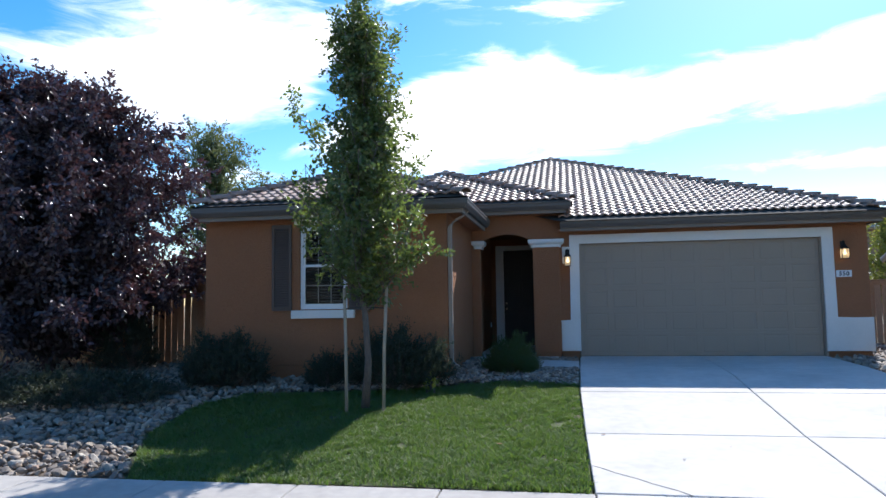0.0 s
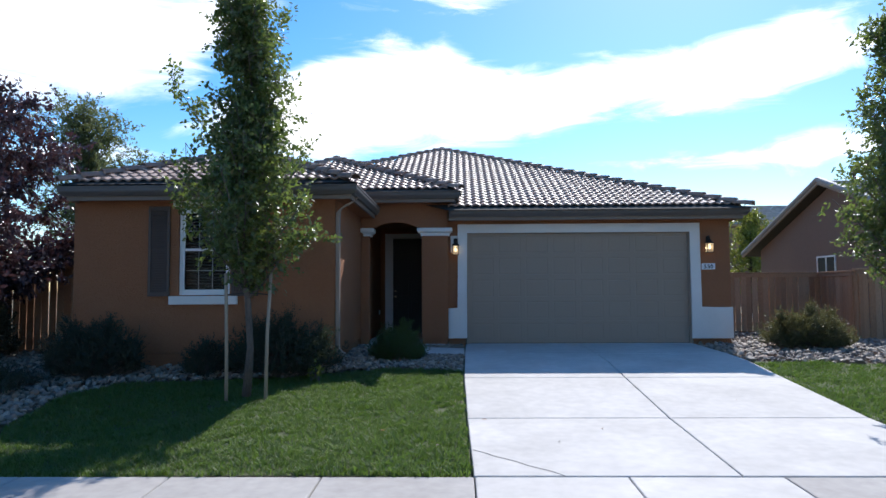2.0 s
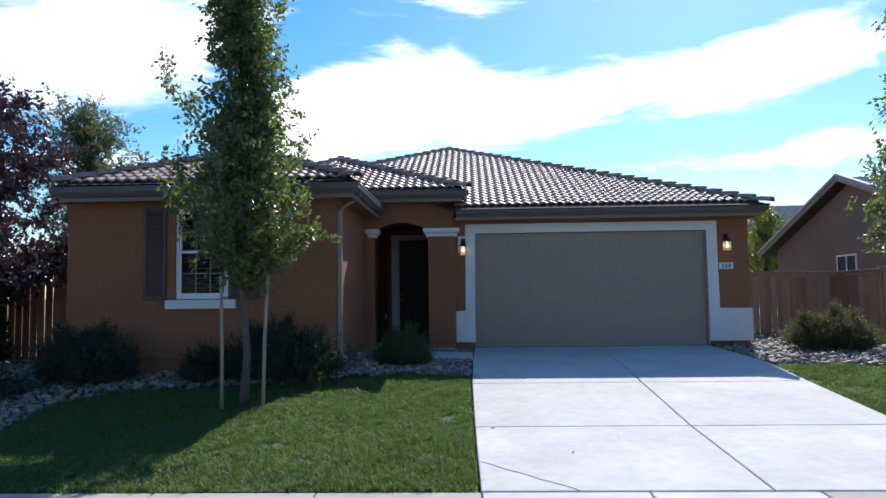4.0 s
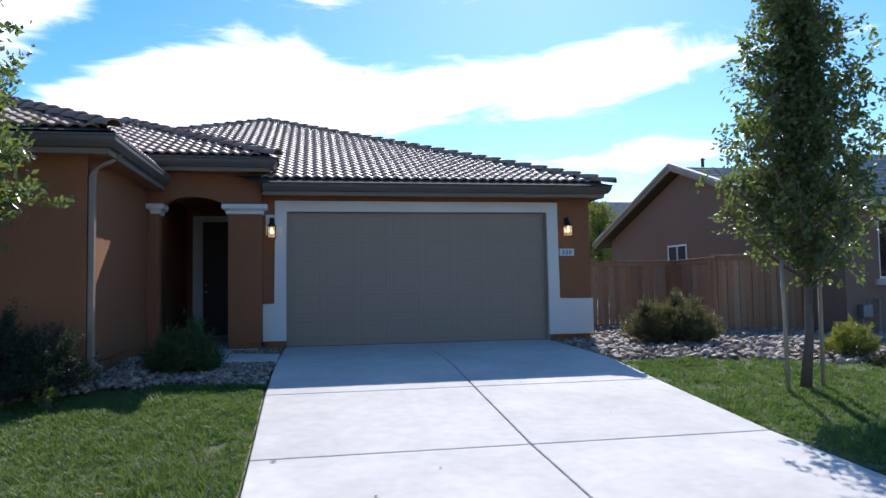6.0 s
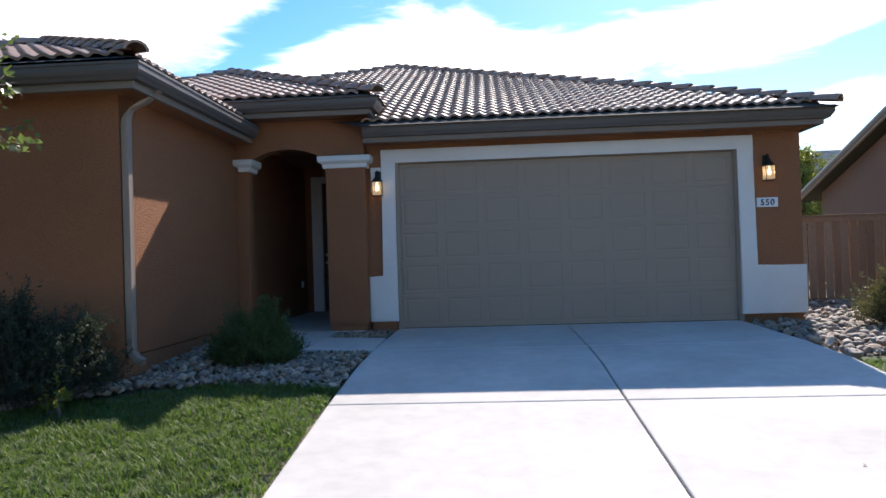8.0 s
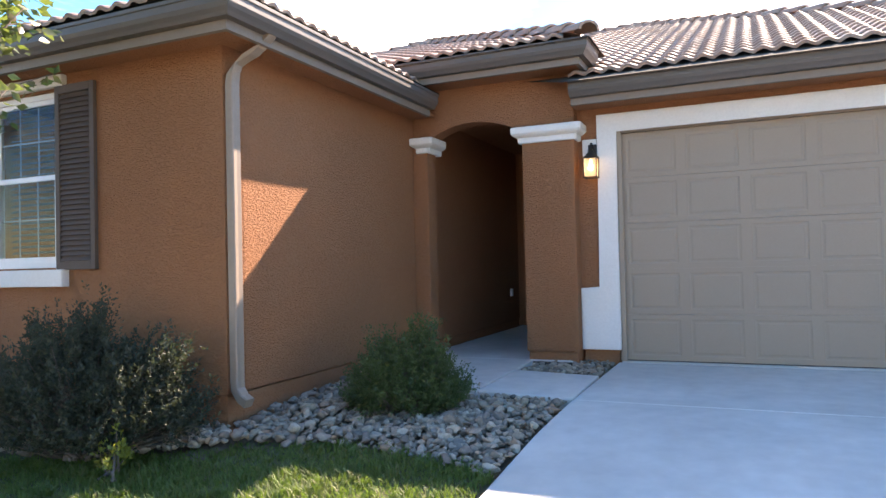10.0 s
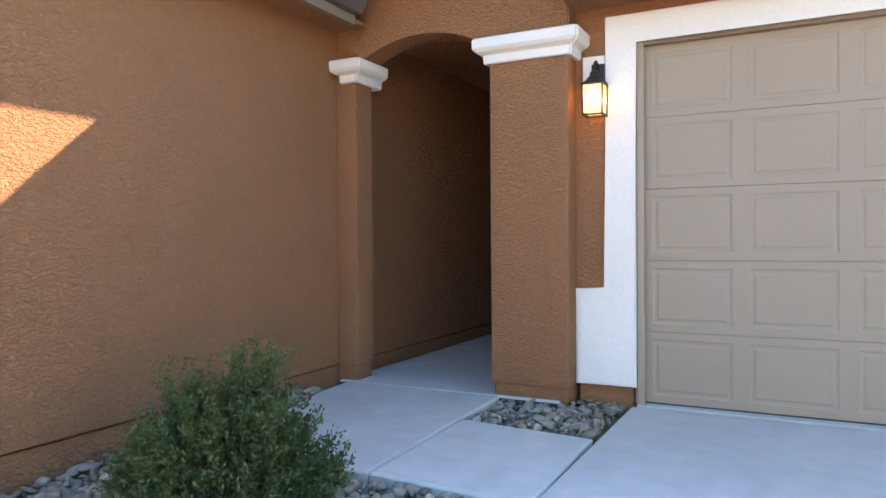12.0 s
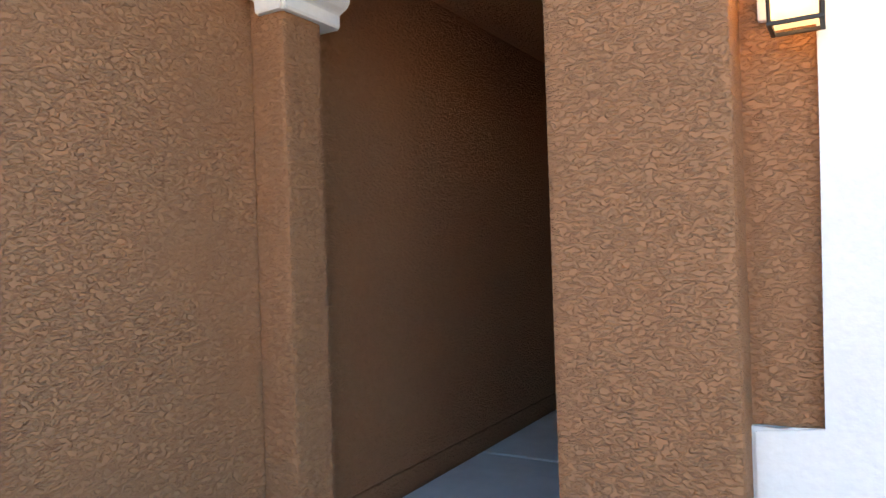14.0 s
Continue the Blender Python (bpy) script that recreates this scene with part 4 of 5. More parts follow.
def fence(a, b, base, height, label, lattice=0.0, width=0.14, posts=2.3, toward=-1):
    """A board fence from a to b: posts, rails, planks that each lean a little, a cap board, and lattice on top where it has any."""
    a, b = Vector((*a, 0)), Vector((*b, 0))
    d = b - a
    n = d.length
    d.normalize()
    ang = math.degrees(math.atan2(d.y, d.x))
    m0 = pose(a.x, a.y, base, 0, 0, ang)
    f = tagged(empty("fence", (a.x, a.y, base)), label, "fence")
    rnd = random.Random(int(n * 100))
    meshes = [plank_mesh(width - 0.004, height - 0.02 * k - 0.10, k) for k in range(3)]
    k, x = 0, width / 2
    while x < n:
        piece("plank", meshes[rnd.randrange(3)], m0 @ pose(x, toward * rnd.uniform(-0.004, 0.006), 0.05 + rnd.uniform(-0.012, 0.012), 0, rnd.uniform(-0.5, 0.5), rnd.uniform(-2, 2)), f)
        x += width * 1.06
        k += 1

    def beam(name, x0, x1, y0, y1, z0, z1):
        bm = boxes((x0, x1, y0, y1, z0, z1), bevel=0.005)
        bm.transform(m0)
        return part(name, bm, WOOD, f)
    s = -toward
    for z in (0.28, height - 0.35):
        beam("rail", 0, n, *sorted((s * 0.012, s * 0.052)), z, z + 0.09)
    beam("kickboard", 0, n, *sorted((toward * 0.022, toward * 0.040)), 0.0, 0.14)
    beam("top_board", -0.01, n + 0.01, *sorted((toward * 0.022, toward * 0.042)), height - 0.13, height - 0.04)
    beam("cap_rail", -0.02, n + 0.02, -0.07, 0.07, height - 0.04, height)
    for i in range(int(n / posts) + 2):
        px = min(i * posts, n)
        beam("post", px - 0.048, px + 0.048, *sorted((s * 0.055, s * 0.145)), -0.2, height + lattice - 0.03)
    if lattice:
        bm = bmesh.new()
        z0, z1 = height, height + lattice
        for sgn in (1, -1):
            t = -lattice
            while t < n:
                p, q = (max(t, 0.0), min(t + lattice, n))
                za, zb = z0 + (p - t), z0 + (q - t)
                if sgn < 0:
                    za, zb = z1 - (p - t), z1 - (q - t)
                yy = 0.006 * sgn
                w = 0.018
                vs = [m0 @ Vector(c) - Vector((0, 0, base)) * 0 for c in ((p, yy - 0.005, za - w), (q, yy - 0.005, zb - w), (q, yy - 0.005, zb + w), (p, yy - 0.005, za + w),
                                                                          (p, yy + 0.005, za - w), (q, yy + 0.005, zb - w), (q, yy + 0.005, zb + w), (p, yy + 0.005, za + w))]
                vv = [bm.verts.new(c) for c in vs]
                for qd in ((0, 1, 2, 3), (7, 6, 5, 4), (0, 4, 5, 1), (2, 6, 7, 3)):
                    bm.faces.new([vv[i] for i in qd])
                t += 0.13
        part("lattice", bm, WOOD, f, "diagonal wooden lattice")
        beam("lattice_cap", -0.02, n + 0.02, -0.05, 0.05, z1 - 0.03, z1 + 0.01)
    return f


fence((5.42, 18.1), (8.95, 18.1), 0.40, 1.66, "weathered red-brown board fence beside the garage")
fence((8.62, 15.85), (8.95, 18.1), 0.40, 1.66, "weathered red-brown board fence return", toward=1)
fence((8.62, 15.85), (10.73, 15.85), 0.36, 1.74, "red-brown board side gate and fence")
fence((-15.0, 13.4), (-7.13, 13.4), 0.38, 1.85, "red-brown board fence with a lattice top", lattice=0.45)

# ---- neighbour's house ----
nb = tagged(empty("neighbour_house", (12, 18, 0.4)), "tan-brown stucco neighbouring house with tiled gable", "house")
NX, NY0, NYR, NY1 = 10.75, 15.82, 20.8, 25.78
bm = bmesh.new()
prism(bm, [(NY0, 0.2), (NY1, 0.2), (NY1, 3.02), (NYR, 4.72), (NY0, 3.02)], lambda k, y, z: ((NX, NX + 0.2)[k], y, z))
part("gable_wall", bm, NEIGHBOUR, nb)
part("front_wall", boxes((NX, 11.55, 14.6, 14.8, 0.2, 3.1), (12.75, 20, 14.6, 14.8, 0.2, 3.1), (11.55, 12.75, 14.6, 14.8, 0.2, 1.52), (11.55, 12.75, 14.6, 14.8, 2.8, 3.1)), NEIGHBOUR, nb)
part("side_wall", boxes((NX, NX + 0.2, 14.8, 15.82, 0.2, 3.1)), NEIGHBOUR, nb)
part("rear_wall", boxes((NX + 0.2, 20, 25.5, 25.7, 0.2, 2.9)), NEIGHBOUR, nb)
wb = part("window", boxes((NX - 0.03, NX + 0.01, 20.62, 20.67, 2.0, 2.62), (NX - 0.03, NX + 0.01, 21.65, 21.70, 2.0, 2.62), (NX - 0.03, NX + 0.01, 20.67, 21.65, 2.57, 2.62), (NX - 0.03, NX + 0.01, 20.67, 21.65, 2.0, 2.05),
                          (NX - 0.03, NX + 0.01, 21.13, 21.18, 2.05, 2.57)), VINYL, nb, "small white sliding window")
for ya, yb in ((20.67, 21.13), (21.18, 21.65)):
    part("pane", boxes((NX - 0.012, NX - 0.004, ya, yb, 2.05, 2.57)), DARKPANE, wb)
# near-black sheet behind the panes, coloured as an unlit room
part("dim_pane_backing", boxes((NX - 0.003, NX - 0.001, 20.67, 21.65, 2.05, 2.57)), DARKDOOR_DIMROOM, wb)
wf = part("window", boxes((11.55, 11.61, 14.64, 14.72, 1.52, 2.8), (12.69, 12.75, 14.64, 14.72, 1.52, 2.8), (11.61, 12.69, 14.64, 14.72, 2.74, 2.8), (11.61, 12.69, 14.64, 14.72, 1.52, 1.58)), VINYL, nb)
part("window_sill", boxes((11.42, 12.88, 14.52, 14.62, 1.40, 1.53), bevel=0.01), BEIGE, wf)
part("pane", boxes((11.61, 12.69, 14.67, 14.68, 1.58, 2.74)), GLASS, wf)
# dark sheet in place of a room, its shade given by colour
part("dim_room_sheet", boxes((11.0, 13.3, 15.6, 15.65, 0.6, 3.0)), DARKDOOR_DIMROOM, wf)


def tiled_slope(parent, mat, corners, rows, cols, lap=0.03):
    """A far tiled slope in stepped courses between an eave and a ridge (corners: eave a, eave b, ridge b, ridge a)."""
    a, b, c, d = (Vector(p) for p in corners)
    v, f = [], []
    nrm = (b - a).cross(d - a).normalized()
    if nrm.z < 0:
        nrm = -nrm
    for r in range(rows):
        for i in range(cols):
            quad = []
            for (s, t, h) in ((0.02, 0, lap), (0.98, 0, lap), (0.98, 1.1, 0.0), (0.02, 1.1, 0.0), (0.02, 0, -0.01), (0.98, 0, -0.01)):
                u, w = (i + s + 0.5 * (r % 2)) / (cols + 0.5), min((r + t) / rows, 1.0)
                quad.append(a.lerp(b, u).lerp(d.lerp(c, u), w) + nrm * h)
            k = len(v)
            v += quad
            f += [(k, k + 1, k + 2, k + 3), (k + 4, k + 5, k + 1, k)]
    return arrays("roof_tiles", v, f, mat, parent)


nroof = part("roof", boxes((NX + 0.21, 19.9, 15.9, 25.4, 2.85, 2.92)), DECK, nb, "grey-brown tiled gable roof")
o = 0.39
ze, OV, RZ = 2.86, 0.72, 4.88
tiled_slope(nroof, GREYTILE, [(NX - o, NY0 - OV, ze + 0.06), (20, NY0 - OV, ze + 0.06), (20, NYR, RZ), (NX - o, NYR, RZ)], 15, 30)
tiled_slope(nroof, GREYTILE, [(NX - o, NY1 + OV, ze + 0.06), (20, NY1 + OV, ze + 0.06), (20, NYR, RZ), (NX - o, NYR, RZ)], 15, 30)
for ya in (NY0 - OV, NY1 + OV):
    bm = bmesh.new()
    prism(bm, [(ya, ze - 0.06), (ya, ze + 0.05), (NYR, RZ - 0.01), (NYR, RZ - 0.12)], lambda k, y, z: ((NX - o, NX - o + 0.05)[k], y, z))
    part("barge_board", bm, TANTRIM, nroof, "tan barge board")
    bm = bmesh.new()
    prism(bm, [(ya, ze - 0.03), (ya, ze + 0.03), (NYR, RZ - 0.03), (NYR, RZ - 0.09)], lambda k, y, z: ((NX - o + 0.052, 20)[k], y, z))
    part("roof_deck", bm, DECK, nroof)
    bm = bmesh.new()
    tube(bm, [(NX - o + 0.03, ya, ze + 0.08), (NX - o + 0.03, NYR, RZ + 0.03)], [0.09, 0.09], 8)
    part("verge_tiles", bm, GREYTILE, nroof)
bm = bmesh.new()
tube(bm, [(12.1, 21.9, 4.4), (12.1, 21.9, 5.3)], [0.05, 0.05], 10)
tube(bm, [(12.1, 21.9, 5.3), (12.1, 21.9, 5.36)], [0.08, 0.03], 10)
part("vent_pipe", bm, IRON, nb)
froof = part("front_roof", boxes((10.4, 20, 14.18, 14.24, 2.98, 3.18)), BEIGE, nb, "tiled front hip roof with tan fascia")
tiled_slope(froof, GREYTILE, [(10.3, 14.12, 3.2), (20, 14.12, 3.2), (20, 18.5, 4.9), (14.3, 18.5, 4.9)], 12, 28)
bm = bmesh.new()
bm.faces.new([bm.verts.new(p) for p in ((10.32, 14.14, 3.17), (20, 14.14, 3.17), (20, 18.5, 4.87), (14.3, 18.5, 4.87))])
part("roof_deck", bm, DECK, froof)
part("soffit", boxes((10.4, 20, 14.24, 14.6, 3.1, 3.14)), BEIGE, froof)
gm = tagged(empty("gas_meter", (11.1, 14.5, 0.9)), "grey gas meter on the neighbouring wall", "gas meter")
part("meter_body", boxes((10.98, 11.2, 14.42, 14.58, 0.75, 1.02), bevel=0.03), METER, gm)
bm = bmesh.new()
tube(bm, [(11.02, 14.5, 0.35), (11.02, 14.5, 0.76)], [0.02, 0.02], 8)
tube(bm, [(11.16, 14.5, 1.0), (11.16, 14.5, 1.12), (11.3, 14.5, 1.16), (11.42, 14.5, 1.1), (11.42, 14.5, 0.35)], [0.02] * 5, 8)
part("pipe", bm, METER, gm)

# houses and trees in the distance
fh = tagged(empty("distant_house", (24, 52, 0.4)), "distant tan house with a grey tiled roof", "house")
part("wall", boxes((18.5, 38, 52, 60, 0.2, 6.3)), NEIGHBOUR, fh)
fr = part("roof", boxes((18.2, 38.3, 51.7, 60.3, 6.2, 6.35)), BEIGE, fh)
tiled_slope(fr, GREYTILE, [(18.0, 51.4, 6.3), (38.5, 51.4, 6.3), (38.5, 56, 8.2), (18.0, 56, 8.2)], 14, 60)
tiled_slope(fr, GREYTILE, [(18.0, 60.6, 6.3), (38.5, 60.6, 6.3), (38.5, 56, 8.2), (18.0, 56, 8.2)], 4, 10)
# plain unseen houses, added to close the street; pale walls bounce sunlight back
for k in range(5):
    oh = tagged(empty("unseen_bounce_house", (-34 + 17 * k, -17, 0)), "plain unseen house across the street, walls pale to bounce sunlight", "house", "houses across the street")
    x = -40 + 17 * k
    part("wall", boxes((x, x + 12.5, -27, -16, -0.2, 3.4)), BEIGE, oh)
    bm = bmesh.new()
    prism(bm, [(-28, 3.4), (-15.4, 3.4), (-21.7, 6.2)], lambda k2, y, z: ((x - 0.5, x + 13)[k2], y, z))
    part("roof", bm, GREYTILE, oh)

# ---- plants ----


def leaf_cloud(name, centres, dirs, size, mat, parent, rng, slim=0.5, spread=0.8, fold=0.25, label=""):
    """Leaves as small folded blades: a base, two flanks and a tip each."""
    n = len(centres)
    c = np.asarray(centres, float)
    d = np.asarray(dirs, float) + rng.normal(0, spread, (n, 3))
    d /= np.linalg.norm(d, axis=1)[:, None] + 1e-9
    r = rng.normal(0, 1, (n, 3))
    s = np.cross(d, r)
    s /= np.linalg.norm(s, axis=1)[:, None] + 1e-9
    nn = np.cross(s, d)
    ln = (size * rng.uniform(0.65, 1.3, n))[:, None]
    v = np.stack([c, c + d * ln * 0.45 + s * ln * slim * 0.5 + nn * ln * fold * 0.3, c + d * ln, c + d * ln * 0.45 - s * ln * slim * 0.5 + nn * ln * fold * 0.3], 1).reshape(-1, 3)
    k = np.arange(n)[:, None] * 4
    return arrays(name, v, np.concatenate([k + [0, 1, 2], k + [0, 2, 3]]), mat, parent, label)


def limbs(rng, foot, height, count, low, reach, lean, trunk_r, base_r=None, top=0.98):
    """Trunk and limbs of a tree as point lists with radii; reach(h) is the crown's half width at that height."""
    foot = np.array(foot, float)
    tr = [foot + np.array([0.06 * math.sin(1.3 * i), 0.05 * math.cos(1.1 * i), height * top * i / 9]) for i in range(10)]
    rad = [trunk_r * (1 - 0.9 * i / 9) + 0.006 for i in range(10)]
    rad[0] *= 1.25
    out = [(tr, rad)]
    for k in range(count):
        h = low + (height * 0.9 - low) * (k / count) ** 0.9
        a = k * 2.399 + rng.uniform(-0.3, 0.3)
        w = reach(h) * rng.uniform(0.62, 1.18)
        i = h / (height * top) * 9
        p0 = tr[int(i)] + (tr[min(int(i) + 1, 9)] - tr[int(i)]) * (i - int(i))
        dirv = np.array([math.cos(a), math.sin(a), 0])
        up = w * lean * rng.uniform(0.7, 1.3)
        pts = [p0 + dirv * w * s + np.array([0, 0, up * s ** 1.25]) for s in (0, 0.3, 0.62, 1.0)]
        r0 = rad[int(i)] * 0.5
        out.append((pts, [r0, r0 * 0.7, r0 * 0.45, 0.004]))
    return out


def tree(name, foot, height, low, reach, count, twigs, per, size, leaf, bark, label, seed, lean=1.2, trunk_r=0.055, slim=0.55, droop=0.0, twig_len=0.35, extra=()):
    """Tapered trunk, limbs, twigs off the limbs, and leaves along the twigs, so that the outline is uneven and has gaps."""
    rng = np.random.default_rng(seed)
    t = tagged(empty(name, foot), label, "tree")
    lm = limbs(rng, foot, height, count, low, reach, lean, trunk_r)
    bm = bmesh.new()
    tube(bm, *lm[0], 10)
    part("trunk", bm, bark, t, "", True)
    for (a, b, r) in extra:
        a, b = np.array(a, float), np.array(b, float)
        lm.append(([a + (b - a) * s + np.array([0, 0, 0.25 * s * (1 - s)]) for s in (0, 0.3, 0.65, 1)], [r, r * 0.7, r * 0.45, 0.004]))
    bm = bmesh.new()
    cs, ds = [], []
    for li, (pts, rad) in enumerate(lm):
        if li:
            part("limb", tube(bmesh.new(), pts, rad, 5), bark, t, "", True)
        pts = np.array(pts)
        m = max(3, int(twigs * (1.6 if li == 0 else 1) * (0.5 + np.linalg.norm(pts[-1] - pts[0]) / 1.6)))
        for j in range(m):
            s = rng.uniform(0.45, 1.02) if li == 0 else rng.uniform(0.12, 1.03)
            i = min(s, 0.9999) * (len(pts) - 1)
            p = pts[int(i)] + (pts[min(int(i) + 1, len(pts) - 1)] - pts[int(i)]) * (i - int(i))
            if p[2] - foot[2] < low * 0.92:
                continue
            dv = rng.normal(0, 1, 3) + np.array([0, 0, 0.55 - droop])
            dv /= np.linalg.norm(dv)
            ln = twig_len * rng.uniform(0.4, 1.25)
            q = p + dv * ln
            if j % 3 == 0:
                tube(bm, [p, q], [0.006, 0.002], 3)
            u = rng.uniform(0.15, 1.0, per)[:, None]
            cs.append(p + (q - p) * u + rng.normal(0, 0.035, (per, 3)))
            ds.append(np.tile(dv + np.array([0, 0, -0.5]), (per, 1)))
    tagged(part("twig_growth", bm, bark, t), kind="stuff")
    leaf_cloud("crown", np.concatenate(cs), np.concatenate(ds), size, leaf, t, rng, slim)
    return t


def pear_reach(h):
    return table([(0.9, 0.5), (1.4, 0.92), (1.75, 1.10), (2.5, 0.82), (3.3, 0.6), (4.2, 0.5), (5.0, 0.42), (5.6, 0.26), (6.2, 0.1)], h)


LT = (-3.5, 9.56, 0.16)
tree("street_tree", LT, 6.2, 1.38, pear_reach, 80, 22, 16, 0.076, PEAR, BARK, "young columnar pear tree with glossy green leaves", 3, lean=1.0, trunk_r=0.05,
     extra=[((-3.55, 9.56, 3.0), (-4.6, 9.45, 4.75), 0.012), ((-3.45, 9.56, 1.8), (-2.25, 9.3, 2.45), 0.012)])
RT = (6.2, 9.95, 0.185)
tree("street_tree", RT, 6.0, 1.25, pear_reach, 80, 22, 16, 0.076, PEAR, BARK, "young pear tree staked in the side lawn", 8, lean=1.0, trunk_r=0.05)


def plum_reach(h):
    return table([(0.3, 2.5), (1.2, 2.85), (2.4, 2.85), (3.2, 2.4), (4.2, 1.5), (5.2, 0.85), (6.2, 0.3)], h)


tree("plum_tree", (-10.7, 11.9, 0.3), 6.0, 0.30, plum_reach, 140, 38, 20, 0.10, PLUM, DARKBARK, "broad plum tree with dark purple leaves", 5, lean=0.6, trunk_r=0.10, twig_len=0.5,
     extra=[((-10.7, 11.9, 1.0 + 0.2 * k), (-10.7 + 2.9 * math.cos(a), 11.9 + 2.7 * math.sin(a), 1.0 + 0.25 * k), 0.02) for k, a in enumerate((-1.9, -1.3, -0.8, -0.4, 0.0, 0.3))])
bush_reach = lambda h: table([(1, 1.4), (3, 2.6), (6, 2.7), (9, 1.0)], h)
tree("far_tree", (-11.2, 19.3, 0.4), 6.75, 1.2, lambda h: table([(1, 0.9), (3, 1.35), (5, 1.3), (6, 0.8), (7, 0.2)], h), 70, 16, 18, 0.085, FARLEAF, DARKBARK, "broadleaf tree in the side yard behind the fence", 21, lean=0.9, trunk_r=0.09, twig_len=0.4)
tree("far_tree", (-8.45, 17.3, 0.4), 4.85, 1.5, lambda h: table([(1, 0.5), (4, 0.55), (5, 0.15)], h), 26, 10, 14, 0.08, FARLEAF, DARKBARK, "small tree in the side yard by the roof", 22, lean=1.2, trunk_r=0.05, twig_len=0.3)
tree("far_tree", (13.4, 33, 0.4), 5.0, 0.6, lambda h: table([(0.4, 1.3), (2, 1.6), (5, 0.4)], h), 36, 12, 16, 0.13, LIME, DARKBARK, "low green tree between the houses", 23, lean=0.8, trunk_r=0.09, twig_len=0.6)
tree("far_tree", (24.5, 64, 0.4), 7.2, 1.5, lambda h: table([(1, 0.8), (5, 1.3), (8, 0.3)], h), 26, 10, 14, 0.2, FARLEAF, DARKBARK, "dark tree behind a distant roof", 24, lean=1.2, trunk_r=0.1, twig_len=0.6)


def stake(x, y, z, h, lean):
    bm = bmesh.new()
    tube(bm, [(x, y, z - 0.2), (x + lean * 0.3, y, z + h * 0.5), (x + lean, y + 0.01, z + h)], [0.026, 0.025, 0.024], 8)
    return tagged(part("tree_stake", bm, STAKE, None, "", True), "pale round wooden stake beside a young tree", "stake", "tree stakes")


stake(-3.71, 9.38, 0.16, 1.75, -0.03)
stake(-3.18, 9.44, 0.16, 1.75, 0.06)
stake(5.88, 9.9, 0.18, 1.6, -0.02)
stake(6.47, 10.03, 0.18, 1.6, 0.02)
for (x, y, z) in (LT, RT):
    bm = bmesh.new()
    tube(bm, [(x - 0.24, y - 0.16, z + 1.45), (x - 0.05, y - 0.06, z + 1.47), (x, y - 0.055, z + 1.47), (x + 0.05, y - 0.06, z + 1.47), (x + 0.36, y - 0.1, z + 1.45)], [0.008] * 5, 5)
    tagged(part("tree_tie", bm, JOINT), "black rubber tie between stakes and trunk", "tree tie", "tree ties")


def shrub(name, at, rx, ry, h, leaf, size, stems, per, label, seed, slim=0.45, up=0.8, shoots=4, reach=0.12, peaks=()):
    """Stems that fan out of one foot, each ending in a spray of short leafy shoots; peaks: taller sprays as (dx, dy, height, count)."""
    rng = np.random.default_rng(seed)
    t = tagged(empty(name, at), label, "shrub")
    foot = np.array(at, float)
    bm = bmesh.new()
    cs, ds = [], []
    tips = []
    for k in range(stems):
        a = rng.uniform(0, 2 * math.pi)
        e = math.acos(rng.uniform(-0.05, 1.0))
        lump = 1 + 0.10 * math.sin(3 * a + seed) + 0.07 * math.sin(7 * a + 2 * seed + 5 * e)
        g = (rng.uniform(0.45, 1.0) ** 0.5 + rng.exponential(0.03)) * lump * 0.92
        tips.append(foot + np.array([rx * math.sin(e) * math.cos(a), ry * math.sin(e) * math.sin(a), h * (0.2 + 0.8 * max(math.cos(e), 0))]) * g)
    for dx, dy, ph, count in peaks:
        for k in range(count):
            s = rng.uniform(0.55, 1.0)
            tips.append(foot + np.array([dx + rng.normal(0, 0.05), dy + rng.normal(0, 0.05), ph * s]))
    for k, tip in enumerate(tips):
        base = foot + np.array([rng.uniform(-0.08, 0.08), rng.uniform(-0.08, 0.08), -0.02])
        knee = base + (tip - base) * 0.5 + np.array([0, 0, -0.05 * h])
        if k % 2 == 0:
            tube(bm, [base, knee, tip], [0.009, 0.006, 0.002], 4)
        out = tip - foot
        out = out / np.linalg.norm(out)
        for q in range(shoots):
            d = out + rng.normal(0, 0.55, 3) + np.array([0, 0, up])
            d /= np.linalg.norm(d)
            p0 = knee + (tip - knee) * rng.uniform(0.55, 1.0)
            ln = reach * rng.uniform(0.5, 1.3)
            u = rng.uniform(0.0, 1.0, per)[:, None]
            cs.append(p0 + d * ln * u + rng.normal(0, 0.008, (per, 3)))
            ds.append(np.tile(d * 0.9, (per, 1)))
    tagged(part("stem_growth", bm, BARK, t), kind="stuff")
    c = np.concatenate(cs)
    keep = c[:, 2] > foot[2] + 0.01
    leaf_cloud("foliage", c[keep], np.concatenate(ds)[keep], size, leaf, t, rng, slim, 0.6)
    return t


shrub("shrub", (-1.58, 12.44, 0.36), 0.54, 0.50, 0.56, SHRUB, 0.024, 620, 15, "dense green boxwood-like shrub in the rock bed", 31,
      peaks=((0.14, 0.06, 0.74, 40), (-0.22, 0.0, 0.62, 36), (0.30, -0.05, 0.52, 24), (0.02, 0.1, 0.64, 24)))
shrub("shrub", (-3.35, 10.95, 0.28), 1.00, 0.58, 0.92, JUNIPER, 0.030, 620, 16, "dark spreading shrub against the stucco wall", 32, shoots=5, reach=0.16, peaks=((0.1, 0, 1.05, 40), (-0.45, 0, 0.9, 30), (0.7, 0.1, 0.75, 30)))
shrub("shrub", (-4.55, 11.0, 0.26), 0.42, 0.42, 0.60, JUNIPER, 0.030, 240, 16, "dark shrub under the window", 33, reach=0.15)
